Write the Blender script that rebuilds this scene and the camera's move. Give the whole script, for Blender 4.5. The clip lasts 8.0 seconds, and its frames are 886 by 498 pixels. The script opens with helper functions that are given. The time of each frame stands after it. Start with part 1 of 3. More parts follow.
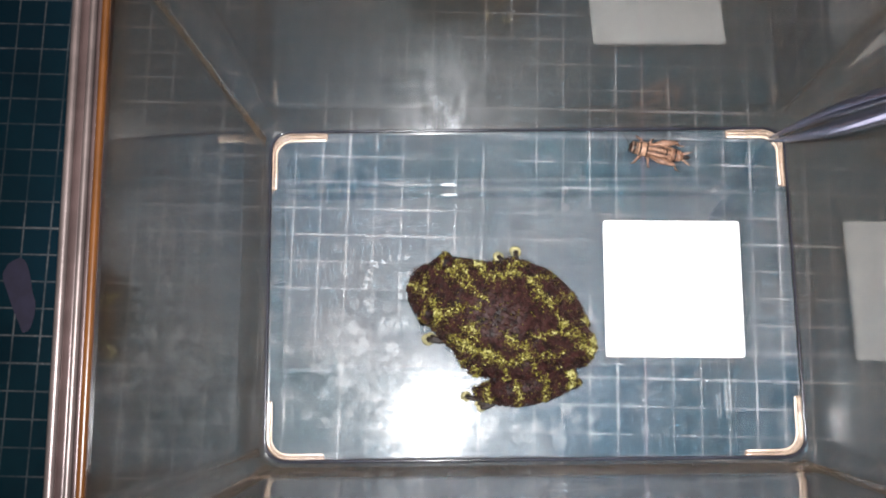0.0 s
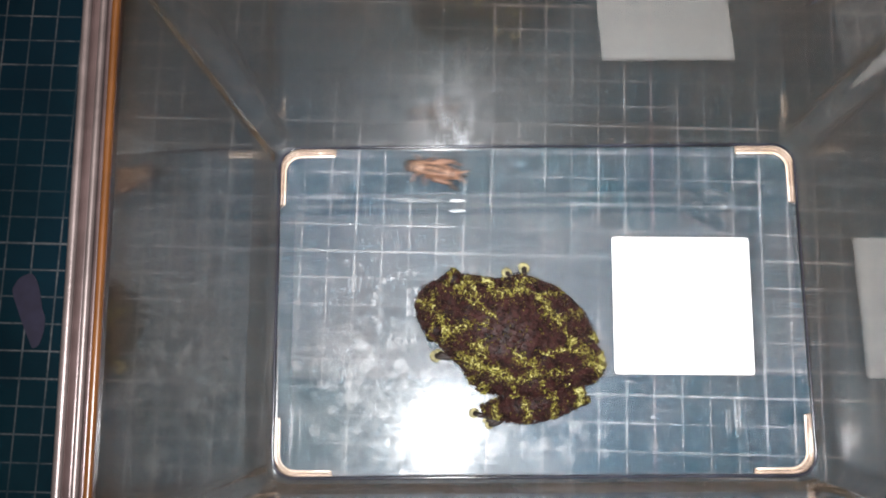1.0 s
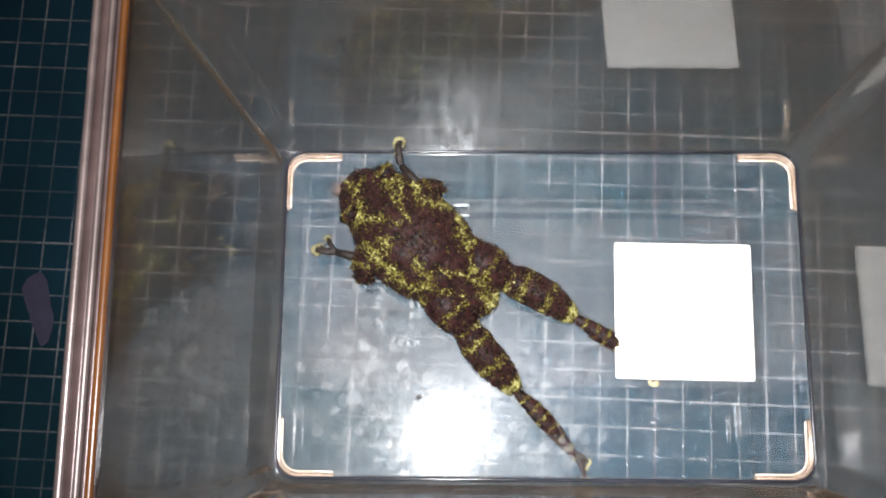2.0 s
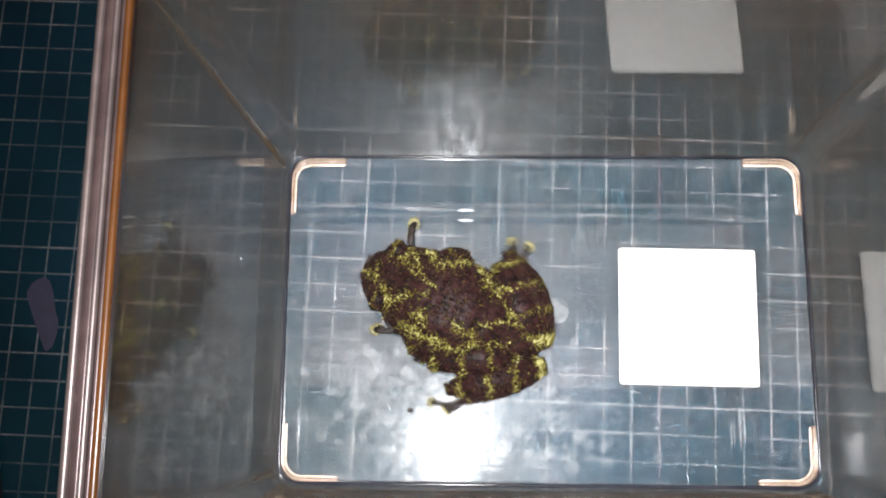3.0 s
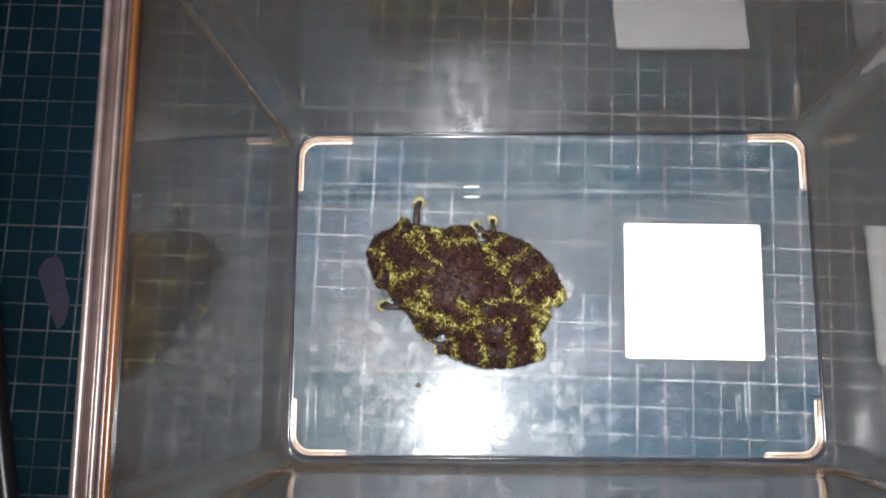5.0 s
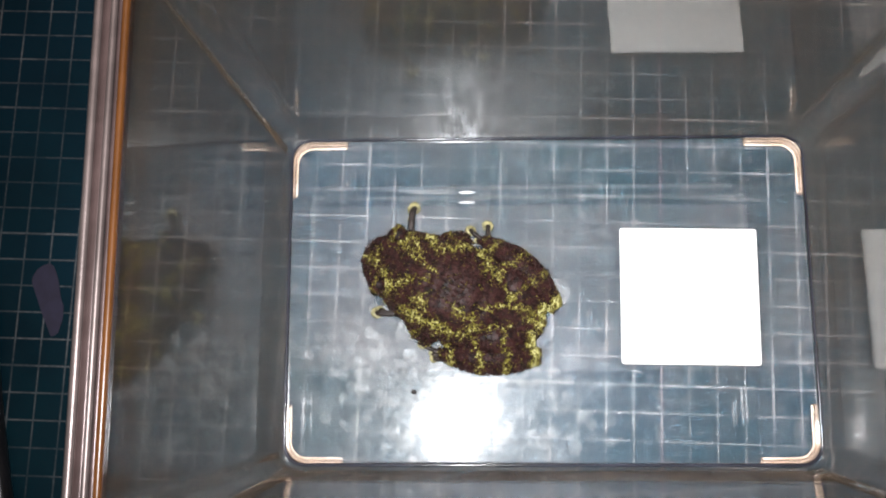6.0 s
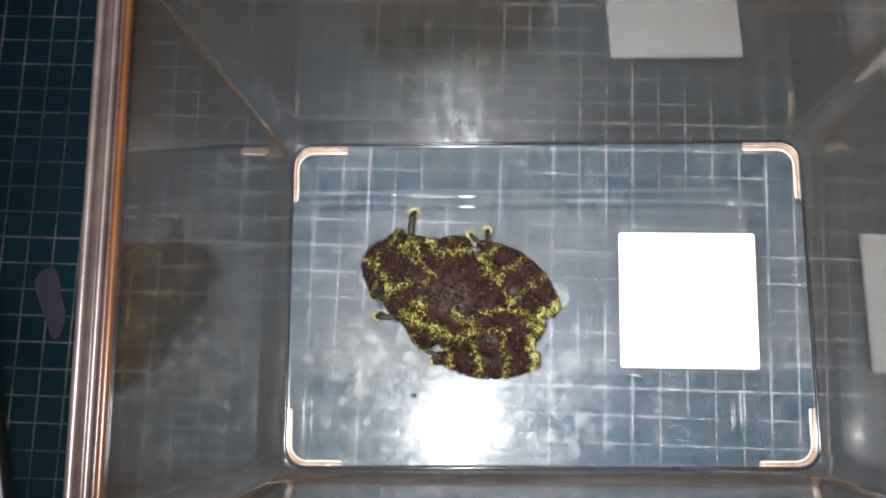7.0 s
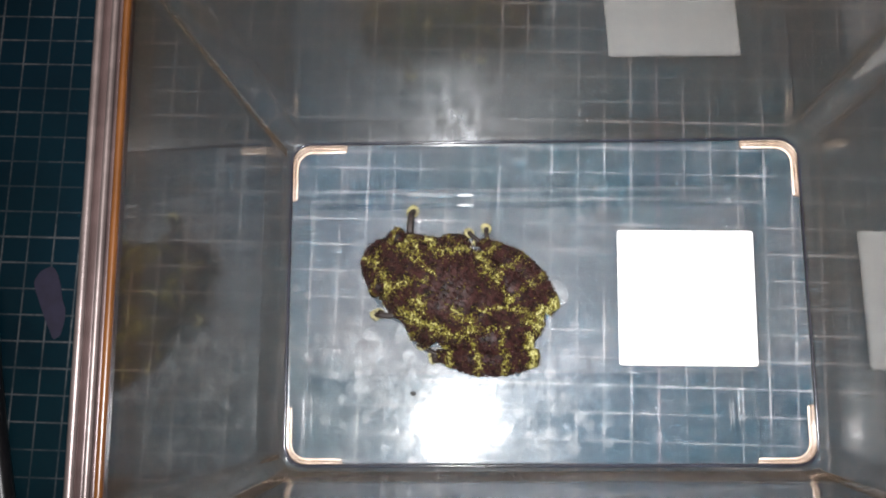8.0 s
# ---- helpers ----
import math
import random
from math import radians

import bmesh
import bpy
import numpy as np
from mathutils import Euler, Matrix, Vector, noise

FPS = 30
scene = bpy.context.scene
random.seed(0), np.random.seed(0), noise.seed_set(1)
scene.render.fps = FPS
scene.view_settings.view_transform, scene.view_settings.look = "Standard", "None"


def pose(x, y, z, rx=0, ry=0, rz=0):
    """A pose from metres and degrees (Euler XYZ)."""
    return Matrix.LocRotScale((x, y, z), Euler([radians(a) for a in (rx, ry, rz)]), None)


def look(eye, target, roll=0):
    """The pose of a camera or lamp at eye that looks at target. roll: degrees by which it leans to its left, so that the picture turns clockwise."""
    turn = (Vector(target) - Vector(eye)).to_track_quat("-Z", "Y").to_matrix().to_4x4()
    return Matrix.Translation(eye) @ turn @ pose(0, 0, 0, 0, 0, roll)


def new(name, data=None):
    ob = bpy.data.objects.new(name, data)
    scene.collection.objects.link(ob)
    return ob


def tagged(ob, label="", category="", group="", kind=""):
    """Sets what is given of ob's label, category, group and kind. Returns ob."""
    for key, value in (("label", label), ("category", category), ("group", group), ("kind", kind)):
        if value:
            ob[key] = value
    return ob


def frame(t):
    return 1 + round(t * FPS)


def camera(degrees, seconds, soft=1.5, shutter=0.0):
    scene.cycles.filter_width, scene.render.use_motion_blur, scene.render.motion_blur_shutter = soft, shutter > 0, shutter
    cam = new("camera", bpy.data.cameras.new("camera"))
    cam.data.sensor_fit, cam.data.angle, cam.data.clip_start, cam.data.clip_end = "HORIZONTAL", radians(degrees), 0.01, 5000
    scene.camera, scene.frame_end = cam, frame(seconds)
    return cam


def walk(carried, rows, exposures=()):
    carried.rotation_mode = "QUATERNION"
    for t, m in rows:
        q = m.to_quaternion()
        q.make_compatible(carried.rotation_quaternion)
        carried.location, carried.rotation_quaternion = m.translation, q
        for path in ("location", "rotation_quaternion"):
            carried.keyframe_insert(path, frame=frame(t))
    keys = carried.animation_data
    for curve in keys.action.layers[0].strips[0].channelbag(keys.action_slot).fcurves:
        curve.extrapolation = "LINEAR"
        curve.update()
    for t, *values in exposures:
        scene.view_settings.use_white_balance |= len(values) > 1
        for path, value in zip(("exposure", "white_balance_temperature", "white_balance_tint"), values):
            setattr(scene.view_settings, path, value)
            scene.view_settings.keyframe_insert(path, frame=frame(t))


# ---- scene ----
cam = camera(48.0, 8.0, 2.0, 0.6)
PATH = [
    (0.0, pose(-0.0329, -0.0491, 0.3623, 10.259, -0.080, -0.552)),
    (0.5, pose(-0.0333, -0.0470, 0.3619, 10.274, 0.055, -0.621)),
    (1.0, pose(-0.0319, -0.0464, 0.3625, 10.767, 0.526, -0.361)),
    (1.5, pose(-0.0289, -0.0473, 0.3631, 10.967, 0.731, -0.568)),
    (1.7, pose(-0.0289, -0.0489, 0.3646, 11.138, 0.906, -0.197)),
    (2.8, pose(-0.0268, -0.0493, 0.3662, 11.441, 1.371, 0.870)),
    (3.0, pose(-0.0281, -0.0475, 0.3658, 11.362, 1.411, 0.496)),
    (3.5, pose(-0.0277, -0.0488, 0.3653, 10.822, 1.615, 0.311)),
    (4.0, pose(-0.0255, -0.0497, 0.3664, 10.574, 1.973, 0.485)),
    (4.5, pose(-0.0258, -0.0514, 0.3671, 10.627, 1.956, 0.645)),
    (4.7, pose(-0.0275, -0.0523, 0.3673, 10.654, 1.915, 0.277)),
    (5.8, pose(-0.0274, -0.0496, 0.3676, 10.548, 1.971, 0.290)),
    (6.0, pose(-0.0262, -0.0485, 0.3669, 10.445, 1.913, -0.028)),
    (6.5, pose(-0.0261, -0.0476, 0.3678, 10.557, 1.950, 0.236)),
    (7.0, pose(-0.0253, -0.0486, 0.3688, 10.639, 2.018, 0.044)),
    (7.5, pose(-0.0260, -0.0489, 0.3692, 10.713, 2.023, 0.015)),
    (8.0, pose(-0.0249, -0.0493, 0.3695, 10.629, 2.047, -0.139)),
]
walk(cam, PATH, ((0, 0.07), (1.7, 0.07), (3.2, 0.03), (6.0, 0.0), (8.0, 0.02)))

# ---- light: a phone torch beside the lens, and a broad luminous ceiling ----
world = bpy.data.worlds.new("room_air")
scene.world = world
world.use_nodes = True
world.node_tree.nodes["Background"].inputs[0].default_value = (0.02, 0.02, 0.02, 1)


def lamp(name, m, energy, color, size, shape="DISK", spread=math.pi):
    d = bpy.data.lights.new(name, "AREA")
    d.energy, d.color, d.shape, d.size = energy, color, shape, size
    d.spread = spread
    ob = new(name, d)
    ob.matrix_world = m
    return ob


lamp("torch_light", look((-0.039, -0.040, 0.366), (0.014, 0.012, 0)), 0.55, (0.99, 0.983, 0.995), 0.009, "DISK", radians(84))
# no fixture up there: an unseen area light added for the ceiling's brightness
ceiling_glow = lamp("ceiling_glow", pose(0.15, 0.62, 1.60), 6.4, (1.0, 0.80, 0.73), 2.0, "RECTANGLE")
ceiling_glow.data.size_y = 1.10


# ---- materials ----
class Nodes:
    """Short hand for building a node tree."""

    def __init__(self, name):
        self.m = bpy.data.materials.new(name)
        self.m.use_nodes = True
        self.t = self.m.node_tree
        self.b = self.t.nodes["Principled BSDF"]
        self.out = self.t.nodes["Material Output"]

    def put(self, node, socket, value):
        s = node.inputs[socket]
        if isinstance(value, bpy.types.NodeSocket):
            self.t.links.new(value, s)
        elif isinstance(value, (tuple, list)) and len(value) == 3 and s.type == "RGBA":
            s.default_value = (*value, 1)
        else:
            s.default_value = value

    def add(self, kind, out=0, props=(), **ins):
        n = self.t.nodes.new(kind)
        for k, v in props:
            if k == "operation":
                n.operation = v
            elif k == "data_type":
                n.data_type = v
            elif k == "feature":
                n.feature = v
            elif k == "attribute_name":
                n.attribute_name = v
            elif k == "interpolation_type":
                n.interpolation_type = v
        for k, v in ins.items():
            self.put(n, int(k[1:]) if k[0] == "i" and k[1:].isdigit() else k.replace("_", " "), v)
        return n.outputs[out]

    def coord(self):
        return self.add("ShaderNodeTexCoord", "Object")

    def math(self, op, a, b=0.0, c=0.0):
        return self.add("ShaderNodeMath", 0, (("operation", op),), i0=a, i1=b, i2=c)

    def noise(self, scale, detail=3.0, rough=0.55, vec=None, out=0, distortion=0.0):
        return self.add("ShaderNodeTexNoise", out, (), Vector=vec or self.coord(), Scale=scale, Detail=detail, Roughness=rough, Distortion=distortion)

    def step(self, x, lo, hi, a=0.0, b=1.0):
        return self.add("ShaderNodeMapRange", 0, (("interpolation_type", "SMOOTHSTEP"),), i0=x, i1=lo, i2=hi, i3=a, i4=b)

    def mix(self, f, a, b):
        n = self.t.nodes.new("ShaderNodeMix")
        n.data_type = "RGBA"
        self.put(n, 0, f), self.put(n, 6, a), self.put(n, 7, b)
        return n.outputs[2]

    def bump(self, height, strength, dist):
        return self.add("ShaderNodeBump", 0, (), Strength=strength, Distance=dist, Height=height)

    def set(self, **ins):
        for k, v in ins.items():
            self.put(self.b, k.replace("_", " "), v)
        return self

    def shader(self, socket):
        self.t.links.new(socket, self.out.inputs[0])


GRID_TURN = -0.034
GRID_X, GRID_Y = 0.0019, -0.0005


def cutting_mat_material():
    n = Nodes("cutting_mat_vinyl")
    co = n.coord()
    turned = n.t.nodes.new("ShaderNodeMapping")
    turned.vector_type = "TEXTURE"
    n.put(turned, 0, co)
    turned.inputs[1].default_value = (GRID_X, GRID_Y, 0)
    turned.inputs[2].default_value = (0, 0, GRID_TURN)
    sep = n.t.nodes.new("ShaderNodeSeparateXYZ")
    n.put(sep, 0, turned.outputs[0])
    gx, gy = sep.outputs[0], sep.outputs[1]

    def lines(c, period, offset, half):
        u = n.math("ADD", c, 50 * period - offset + period / 2)
        d = n.math("ABSOLUTE", n.math("SUBTRACT", n.math("MODULO", u, period), period / 2))
        return n.step(d, half * 0.6, half * 1.5, 1.0, 0.0)

    minor = n.math("MAXIMUM", lines(gx, 0.01, 0, 0.00029), lines(gy, 0.01, 0, 0.00029))
    major = n.math("MAXIMUM", lines(gx, 0.05, 0.03, 0.00036), lines(gy, 0.05, 0.02, 0.00036))
    wear = n.step(n.noise(60, 4, 0.7), 0.38, 0.62, 0.35, 1.0)
    fine = n.step(n.noise(900, 2), 0.3, 0.7, 0.55, 1.0)
    wear = n.math("MULTIPLY", wear, n.step(n.noise(14, 2), 0.40, 0.58, 0.4, 1.05))
    ink = n.math("MULTIPLY", n.math("MAXIMUM", n.math("MULTIPLY", minor, 0.80), n.math("MULTIPLY", major, 1.0)), n.math("MULTIPLY", wear, fine))
    base = n.mix(n.step(n.noise(25, 5, 0.6), 0.3, 0.7), (0.0003, 0.0105, 0.0185), (0.0006, 0.0168, 0.0260))
    base = n.mix(n.step(n.noise(7, 2), 0.42, 0.68), base, (0.0010, 0.018, 0.033))
    red = n.math("ABSOLUTE", n.math("SUBTRACT", gx, 0.04))
    base = n.mix(n.step(red, 0.0002, 0.0008, 0.24, 0.0), base, (0.07, 0.012, 0.03))
    col = n.mix(ink, base, (0.165, 0.170, 0.176))
    n.set(Base_Color=col, Roughness=n.step(n.noise(40, 4), 0.3, 0.7, 0.42, 0.62), Normal=n.bump(n.noise(2500, 2), 0.25, 0.0001))
    n.b.inputs["Specular IOR Level"].default_value = 0.12
    return n.m


def clear_plastic(name, haze, gloss, tint=(1, 1, 1), ior=1.5, spots=0.0, dust=(0.62, 0.62, 0.63), ridges=(), wall_glow=False, sheen_part=0.35):
    """Clear styrene with a film of smears, drying drops and fine scratches; walls add a painted glow."""
    n = Nodes(name)
    co = n.coord()
    n.set(Base_Color=tint, Roughness=0.022 if wall_glow else 0.004, IOR=ior, Transmission_Weight=1.0)
    smear = n.step(n.noise(35, 5, 0.65, distortion=0.6), 0.38, 0.72, 0.7 if wall_glow else 0.35, 1.0)
    fine = n.step(n.noise(520, 5, 0.75), 0.35, 0.7, *((0.85, 1.15) if wall_glow else (0.4, 1.7)))
    stretched = n.t.nodes.new("ShaderNodeMapping")
    n.put(stretched, 0, co)
    stretched.inputs[3].default_value = (1.0, 1.0, 0.06) if wall_glow else (0.10, 1.0, 1.0)
    streak = n.step(n.noise(520, 3, 0.6, stretched.outputs[0]), 0.52, 0.72, 0.9, 1.15 if wall_glow else 1.4)
    amount = n.math("MULTIPLY", n.math("MULTIPLY", n.math("MULTIPLY", smear, fine), streak), haze)
    # the torch's reflected glow, painted low on the back wall in upright streaks
    if wall_glow:
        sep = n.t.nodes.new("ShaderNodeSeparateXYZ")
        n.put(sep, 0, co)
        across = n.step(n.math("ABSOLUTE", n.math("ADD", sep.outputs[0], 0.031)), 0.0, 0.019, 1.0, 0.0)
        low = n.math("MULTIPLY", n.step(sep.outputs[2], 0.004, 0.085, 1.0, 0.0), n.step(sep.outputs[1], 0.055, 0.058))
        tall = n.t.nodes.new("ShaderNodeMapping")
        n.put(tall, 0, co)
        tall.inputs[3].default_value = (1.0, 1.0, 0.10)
        glow_mottle = n.math("ADD", n.step(n.noise(300, 5, 0.7, tall.outputs[0]), 0.36, 0.74), n.math("MULTIPLY", n.step(n.noise(700, 3, 0.6), 0.58, 0.68), 0.7))
        glow = n.math("MULTIPLY", n.math("MULTIPLY", across, low), n.math("MULTIPLY", glow_mottle, 0.34))
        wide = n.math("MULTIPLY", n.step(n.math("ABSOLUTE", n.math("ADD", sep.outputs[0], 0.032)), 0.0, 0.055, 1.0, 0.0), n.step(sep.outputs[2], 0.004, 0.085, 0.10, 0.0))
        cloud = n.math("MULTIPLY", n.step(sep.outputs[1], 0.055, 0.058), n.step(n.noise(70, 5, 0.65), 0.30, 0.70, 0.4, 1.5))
        glow = n.math("ADD", glow, n.math("MULTIPLY", wide, cloud))
    if spots:
        cell = n.t.nodes.new("ShaderNodeTexVoronoi")
        n.put(cell, "Vector", co), n.put(cell, "Scale", 190.0)
        ring = n.step(cell.outputs["Distance"], 0.30, 0.34, 0.6, 0.0)
        edge = n.math("MULTIPLY", n.step(cell.outputs["Distance"], 0.24, 0.30), n.step(cell.outputs["Distance"], 0.30, 0.36, 1.0, 0.0))
        where = n.step(n.noise(28, 2), 0.45, 0.60)
        amount = n.math("ADD", amount, n.math("MULTIPLY", n.math("MULTIPLY", n.math("ADD", ring, edge), where), spots))
    if ridges:
        sep = n.t.nodes.new("ShaderNodeSeparateXYZ")
        n.put(sep, 0, co)
        height = 0.0
        for y, half in ridges:
            d = n.math("ABSOLUTE", n.math("SUBTRACT", sep.outputs[1], y))
            height = n.math("ADD", n.step(d, 0.0, half, 1.0, 0.0), height)
        relief = n.bump(height, 1.0, 0.00017)
        n.set(Normal=relief)
    film = n.add("ShaderNodeBsdfDiffuse", 0, (), Color=dust)
    sheen = n.add("ShaderNodeBsdfGlossy", 0, (), Color=(0.76, 0.77, 0.73) if wall_glow else (0.78, 0.77, 0.76), Roughness=gloss)
    veil = n.add("ShaderNodeBsdfGlossy", 0, (), Color=(0.74, 0.76, 0.70) if wall_glow else (0.77, 0.77, 0.77), Roughness=gloss * 2.1)
    sheen = n.add("ShaderNodeMixShader", 0, (), i0=0.40, i1=sheen, i2=veil)
    both = n.add("ShaderNodeMixShader", 0, (), i0=sheen_part, i1=film, i2=sheen)
    whole = n.add("ShaderNodeMixShader", 0, (), i0=amount, i1=n.b.outputs[0], i2=both)
    # pale diffuse colour mixed in for the painted glow
    if wall_glow:
        glow_shader = n.add("ShaderNodeBsdfDiffuse", 0, (), Color=(0.72, 0.76, 0.80))
        whole = n.add("ShaderNodeMixShader", 0, (), i0=glow, i1=whole, i2=glow_shader)
    n.shader(whole)
    return n.m


def plain(name, col, rough, var=0.25, scale=80, bump=0.0, **kw):
    n = Nodes(name)
    dark = tuple(c * (1 - var) for c in col)
    light = tuple(min(1, c * (1 + var)) for c in col)
    n.set(Base_Color=n.mix(n.step(n.noise(scale, 5, 0.6), 0.3, 0.7), dark, light), Roughness=rough)
    if bump:
        n.set(Normal=n.bump(n.noise(scale * 12, 3), bump, 0.0003))
    for k, v in kw.items():
        n.put(n.b, k.replace("_", " "), v)
    return n.m


def skin_material():
    """Wet warty skin: maroon brown with lichen-yellow flecks where the attribute is high."""
    n = Nodes("frog_skin")
    at = n.add("ShaderNodeAttribute", "Fac", (("attribute_name", "lichen"),))
    fleck = n.noise(1500, 3, 0.7)
    net = n.noise(230, 3, 0.6, distortion=0.8)
    warp = n.t.nodes.new("ShaderNodeVectorMath")
    warp.operation = "MULTIPLY_ADD"
    n.put(warp, 0, n.noise(420, 2, 0.5, out=1)), n.put(warp, 1, (0.0022, 0.0022, 0.0022)), n.put(warp, 2, n.coord())
    cell = n.t.nodes.new("ShaderNodeTexVoronoi")
    cell.feature = "DISTANCE_TO_EDGE"
    n.put(cell, "Vector", warp.outputs[0]), n.put(cell, "Scale", 430.0)
    thread = n.math("MULTIPLY", n.step(cell.outputs["Distance"], 0.02, 0.17, 0.42, -0.34), n.step(at, -0.22, 0.18))
    v = n.math("ADD", n.math("MULTIPLY", at, 1.2), n.math("ADD", n.math("MULTIPLY", n.math("SUBTRACT", fleck, 0.5), 0.9), n.math("MULTIPLY", n.math("SUBTRACT", net, 0.5), 1.0)))
    ridge = n.step(n.math("ABSOLUTE", n.math("SUBTRACT", n.noise(150, 4, 0.65, distortion=1.0), 0.5)), 0.0, 0.022, 0.20, 0.0)
    v = n.math("ADD", n.math("ADD", v, ridge), thread)
    brown = n.mix(n.step(n.noise(420, 4, 0.65), 0.32, 0.68), (0.0055, 0.0030, 0.0027), (0.038, 0.0140, 0.0125))
    green = n.mix(n.step(n.noise(700, 3), 0.3, 0.7), (0.080, 0.072, 0.010), (0.24, 0.222, 0.040))
    col = n.mix(n.step(v, 0.18, 0.52, 0.0, 0.75), brown, (0.068, 0.046, 0.010))
    col = n.mix(n.step(v, 0.42, 0.84), col, green)
    col = n.mix(n.step(v, 1.10, 1.45), col, (0.48, 0.46, 0.20))
    n.set(Base_Color=col, Roughness=n.step(n.noise(600, 2), 0.3, 0.7, 0.38, 0.65), Normal=n.bump(n.noise(1500, 3), 0.5, 0.0004))
    n.b.inputs["Specular IOR Level"].default_value = 0.15
    return n.m


def pale_film_material(name, lo, hi, rough=0.25):
    """A pale film that mostly lets the floor show: thin drying drops, lettering, painted highlights."""
    n = Nodes(name)
    n.set(Base_Color=(0.80, 0.83, 0.85), Roughness=rough)
    see = n.add("ShaderNodeBsdfTransparent")
    n.shader(n.add("ShaderNodeMixShader", 0, (), i0=n.step(n.noise(300, 3), 0.3, 0.7, lo, hi), i1=see, i2=n.b.outputs[0]))
    return n.m


MAT = cutting_mat_material()
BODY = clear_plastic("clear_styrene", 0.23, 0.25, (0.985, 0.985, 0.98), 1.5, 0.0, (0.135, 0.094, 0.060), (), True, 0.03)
BASE = clear_plastic("clear_styrene_floor", 0.056, 0.125, (0.985, 0.985, 0.98), 1.5, 0.05, (0.66, 0.575, 0.56), ((0.0396, 0.0013), (0.0357, 0.0013)), False, 0.50)
FOOT = plain("amber_foot_plastic", (0.36, 0.27, 0.21), 0.08, 0.15, 200, 0.05, Transmission_Weight=0.75, IOR=1.5)
FOOT_HIGHLIGHT = plain("painted_foot_highlight", (0.90, 0.80, 0.69), 0.12, 0.1, 200, 0.05, Transmission_Weight=0.35, IOR=1.5)
# dark colour that stands in for the unlit look of the floor's edge
EDGE_DARK = plain("painted_edge_dark", (0.022, 0.024, 0.034), 0.16, 0.5, 40, 0.1)
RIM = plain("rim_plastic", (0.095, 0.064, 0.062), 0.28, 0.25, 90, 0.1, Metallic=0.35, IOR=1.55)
# lit copy of the rim plastic: the paler colour carries the highlights
RIM_LIT = plain("lit_rim_plastic", (0.205, 0.165, 0.158), 0.36, 0.2, 90, 0.1, Metallic=0.5, IOR=1.55)
LIP = plain("amber_lip_plastic", (0.125, 0.046, 0.012), 0.25, 0.2, 60, 0.05)
PAPER = plain("white_card", (0.86, 0.86, 0.85), 0.75, 0.03, 300, 0.2)
TAPE = plain("lavender_film", (0.019, 0.018, 0.043), 0.5, 0.2, 150, 0.2)
RUBBER = plain("black_cable_sheath", (0.008, 0.008, 0.010), 0.28, 0.2, 200, 0.1)
STEEL = plain("dark_steel", (0.30, 0.29, 0.42), 0.16, 0.2, 300, 0.1, Metallic=1.0)
DRIED = pale_film_material("drying_drops", 0.03, 0.09, 0.2)
EMBOSS = pale_film_material("frosted_lettering", 0.35, 0.7)
FAINT = pale_film_material("frosted_bars", 0.05, 0.2)
BEAD = pale_film_material("water_bead", 0.2, 0.45, 0.06)
RIDGE_GLINT = pale_film_material("pale_ridge_glint", 0.12, 0.26, 0.14)
MARK_GLINT = pale_film_material("pale_mark_glint", 0.03, 0.10, 0.1)
PALE = pale_film_material("pale_drop", 0.05, 0.20, 0.06)
DUNG = plain("dark_dropping", (0.02, 0.013, 0.01), 0.6, 0.3, 900, 0.4)
PLASTER = plain("painted_plaster", (0.30, 0.22, 0.16), 0.8, 0.1, 6, 0.2)
CEIL = plain("ceiling_paint", (0.80, 0.79, 0.77), 0.85, 0.04, 6, 0.2)
WOOD = plain("table_wood", (0.26, 0.15, 0.08), 0.45, 0.3, 18, 0.3)
CARPET = plain("floor_boards", (0.22, 0.15, 0.10), 0.6, 0.2, 9, 0.3)
SKIN = skin_material()
PAD = plain("toe_pad_skin", (0.22, 0.20, 0.09), 0.35, 0.75, 1100, 0.4)
LIMB_DARK = plain("dark_limb_skin", (0.017, 0.011, 0.009), 0.45, 0.7, 500, 0.5)
EYE = plain("frog_eye", (0.05, 0.035, 0.012), 0.08, 0.5, 900, 0.0)
PUPIL = plain("eye_pupil", (0.004, 0.004, 0.004), 0.05, 0.1, 900, 0.0)
CRICKET = plain("cricket_shell", (0.20, 0.100, 0.062), 0.4, 0.5, 900, 0.4)
CRICKET_PALE = plain("cricket_pale_shell", (0.33, 0.19, 0.12), 0.4, 0.35, 900, 0.3)
CRICKET_DARK = plain("cricket_dark_shell", (0.02, 0.011, 0.008), 0.3, 0.3, 900, 0.2)
CRICKET_LEG = plain("cricket_leg_shell", (0.20, 0.105, 0.066), 0.45, 0.45, 700, 0.3)


# ---- mesh helpers ----
def part(name, bm, material, parent=None, label="", smooth=True):
    bmesh.ops.recalc_face_normals(bm, faces=bm.faces[:])
    me = bpy.data.meshes.new(name)
    bm.to_mesh(me)
    bm.free()
    me.materials.append(material)
    if smooth:
        me.polygons.foreach_set("use_smooth", [True] * len(me.polygons))
    ob = new(name, me)
    ob.parent = parent
    if label:
        tagged(ob, label)
    return ob


def thing(name, label, category, group="", kind="", m=None):
    ob = new(name)
    ob.empty_display_size = 0.01
    if m is not None:
        ob.matrix_world = m
    return tagged(ob, label, category, group, kind)


def loft(bm, rings, cap=True, closed=True):
    """Skin a list of rings of points. Returns the rings of vertices."""
    vs = [[bm.verts.new(p) for p in r] for r in rings]
    k = len(vs[0])
    for a, b in zip(vs, vs[1:]):
        for i in range(k if closed else k - 1):
            j = (i + 1) % k
            bm.faces.new((a[i], a[j], b[j], b[i]))
    if cap:
        bm.faces.new(vs[0]), bm.faces.new(vs[-1])
    return vs


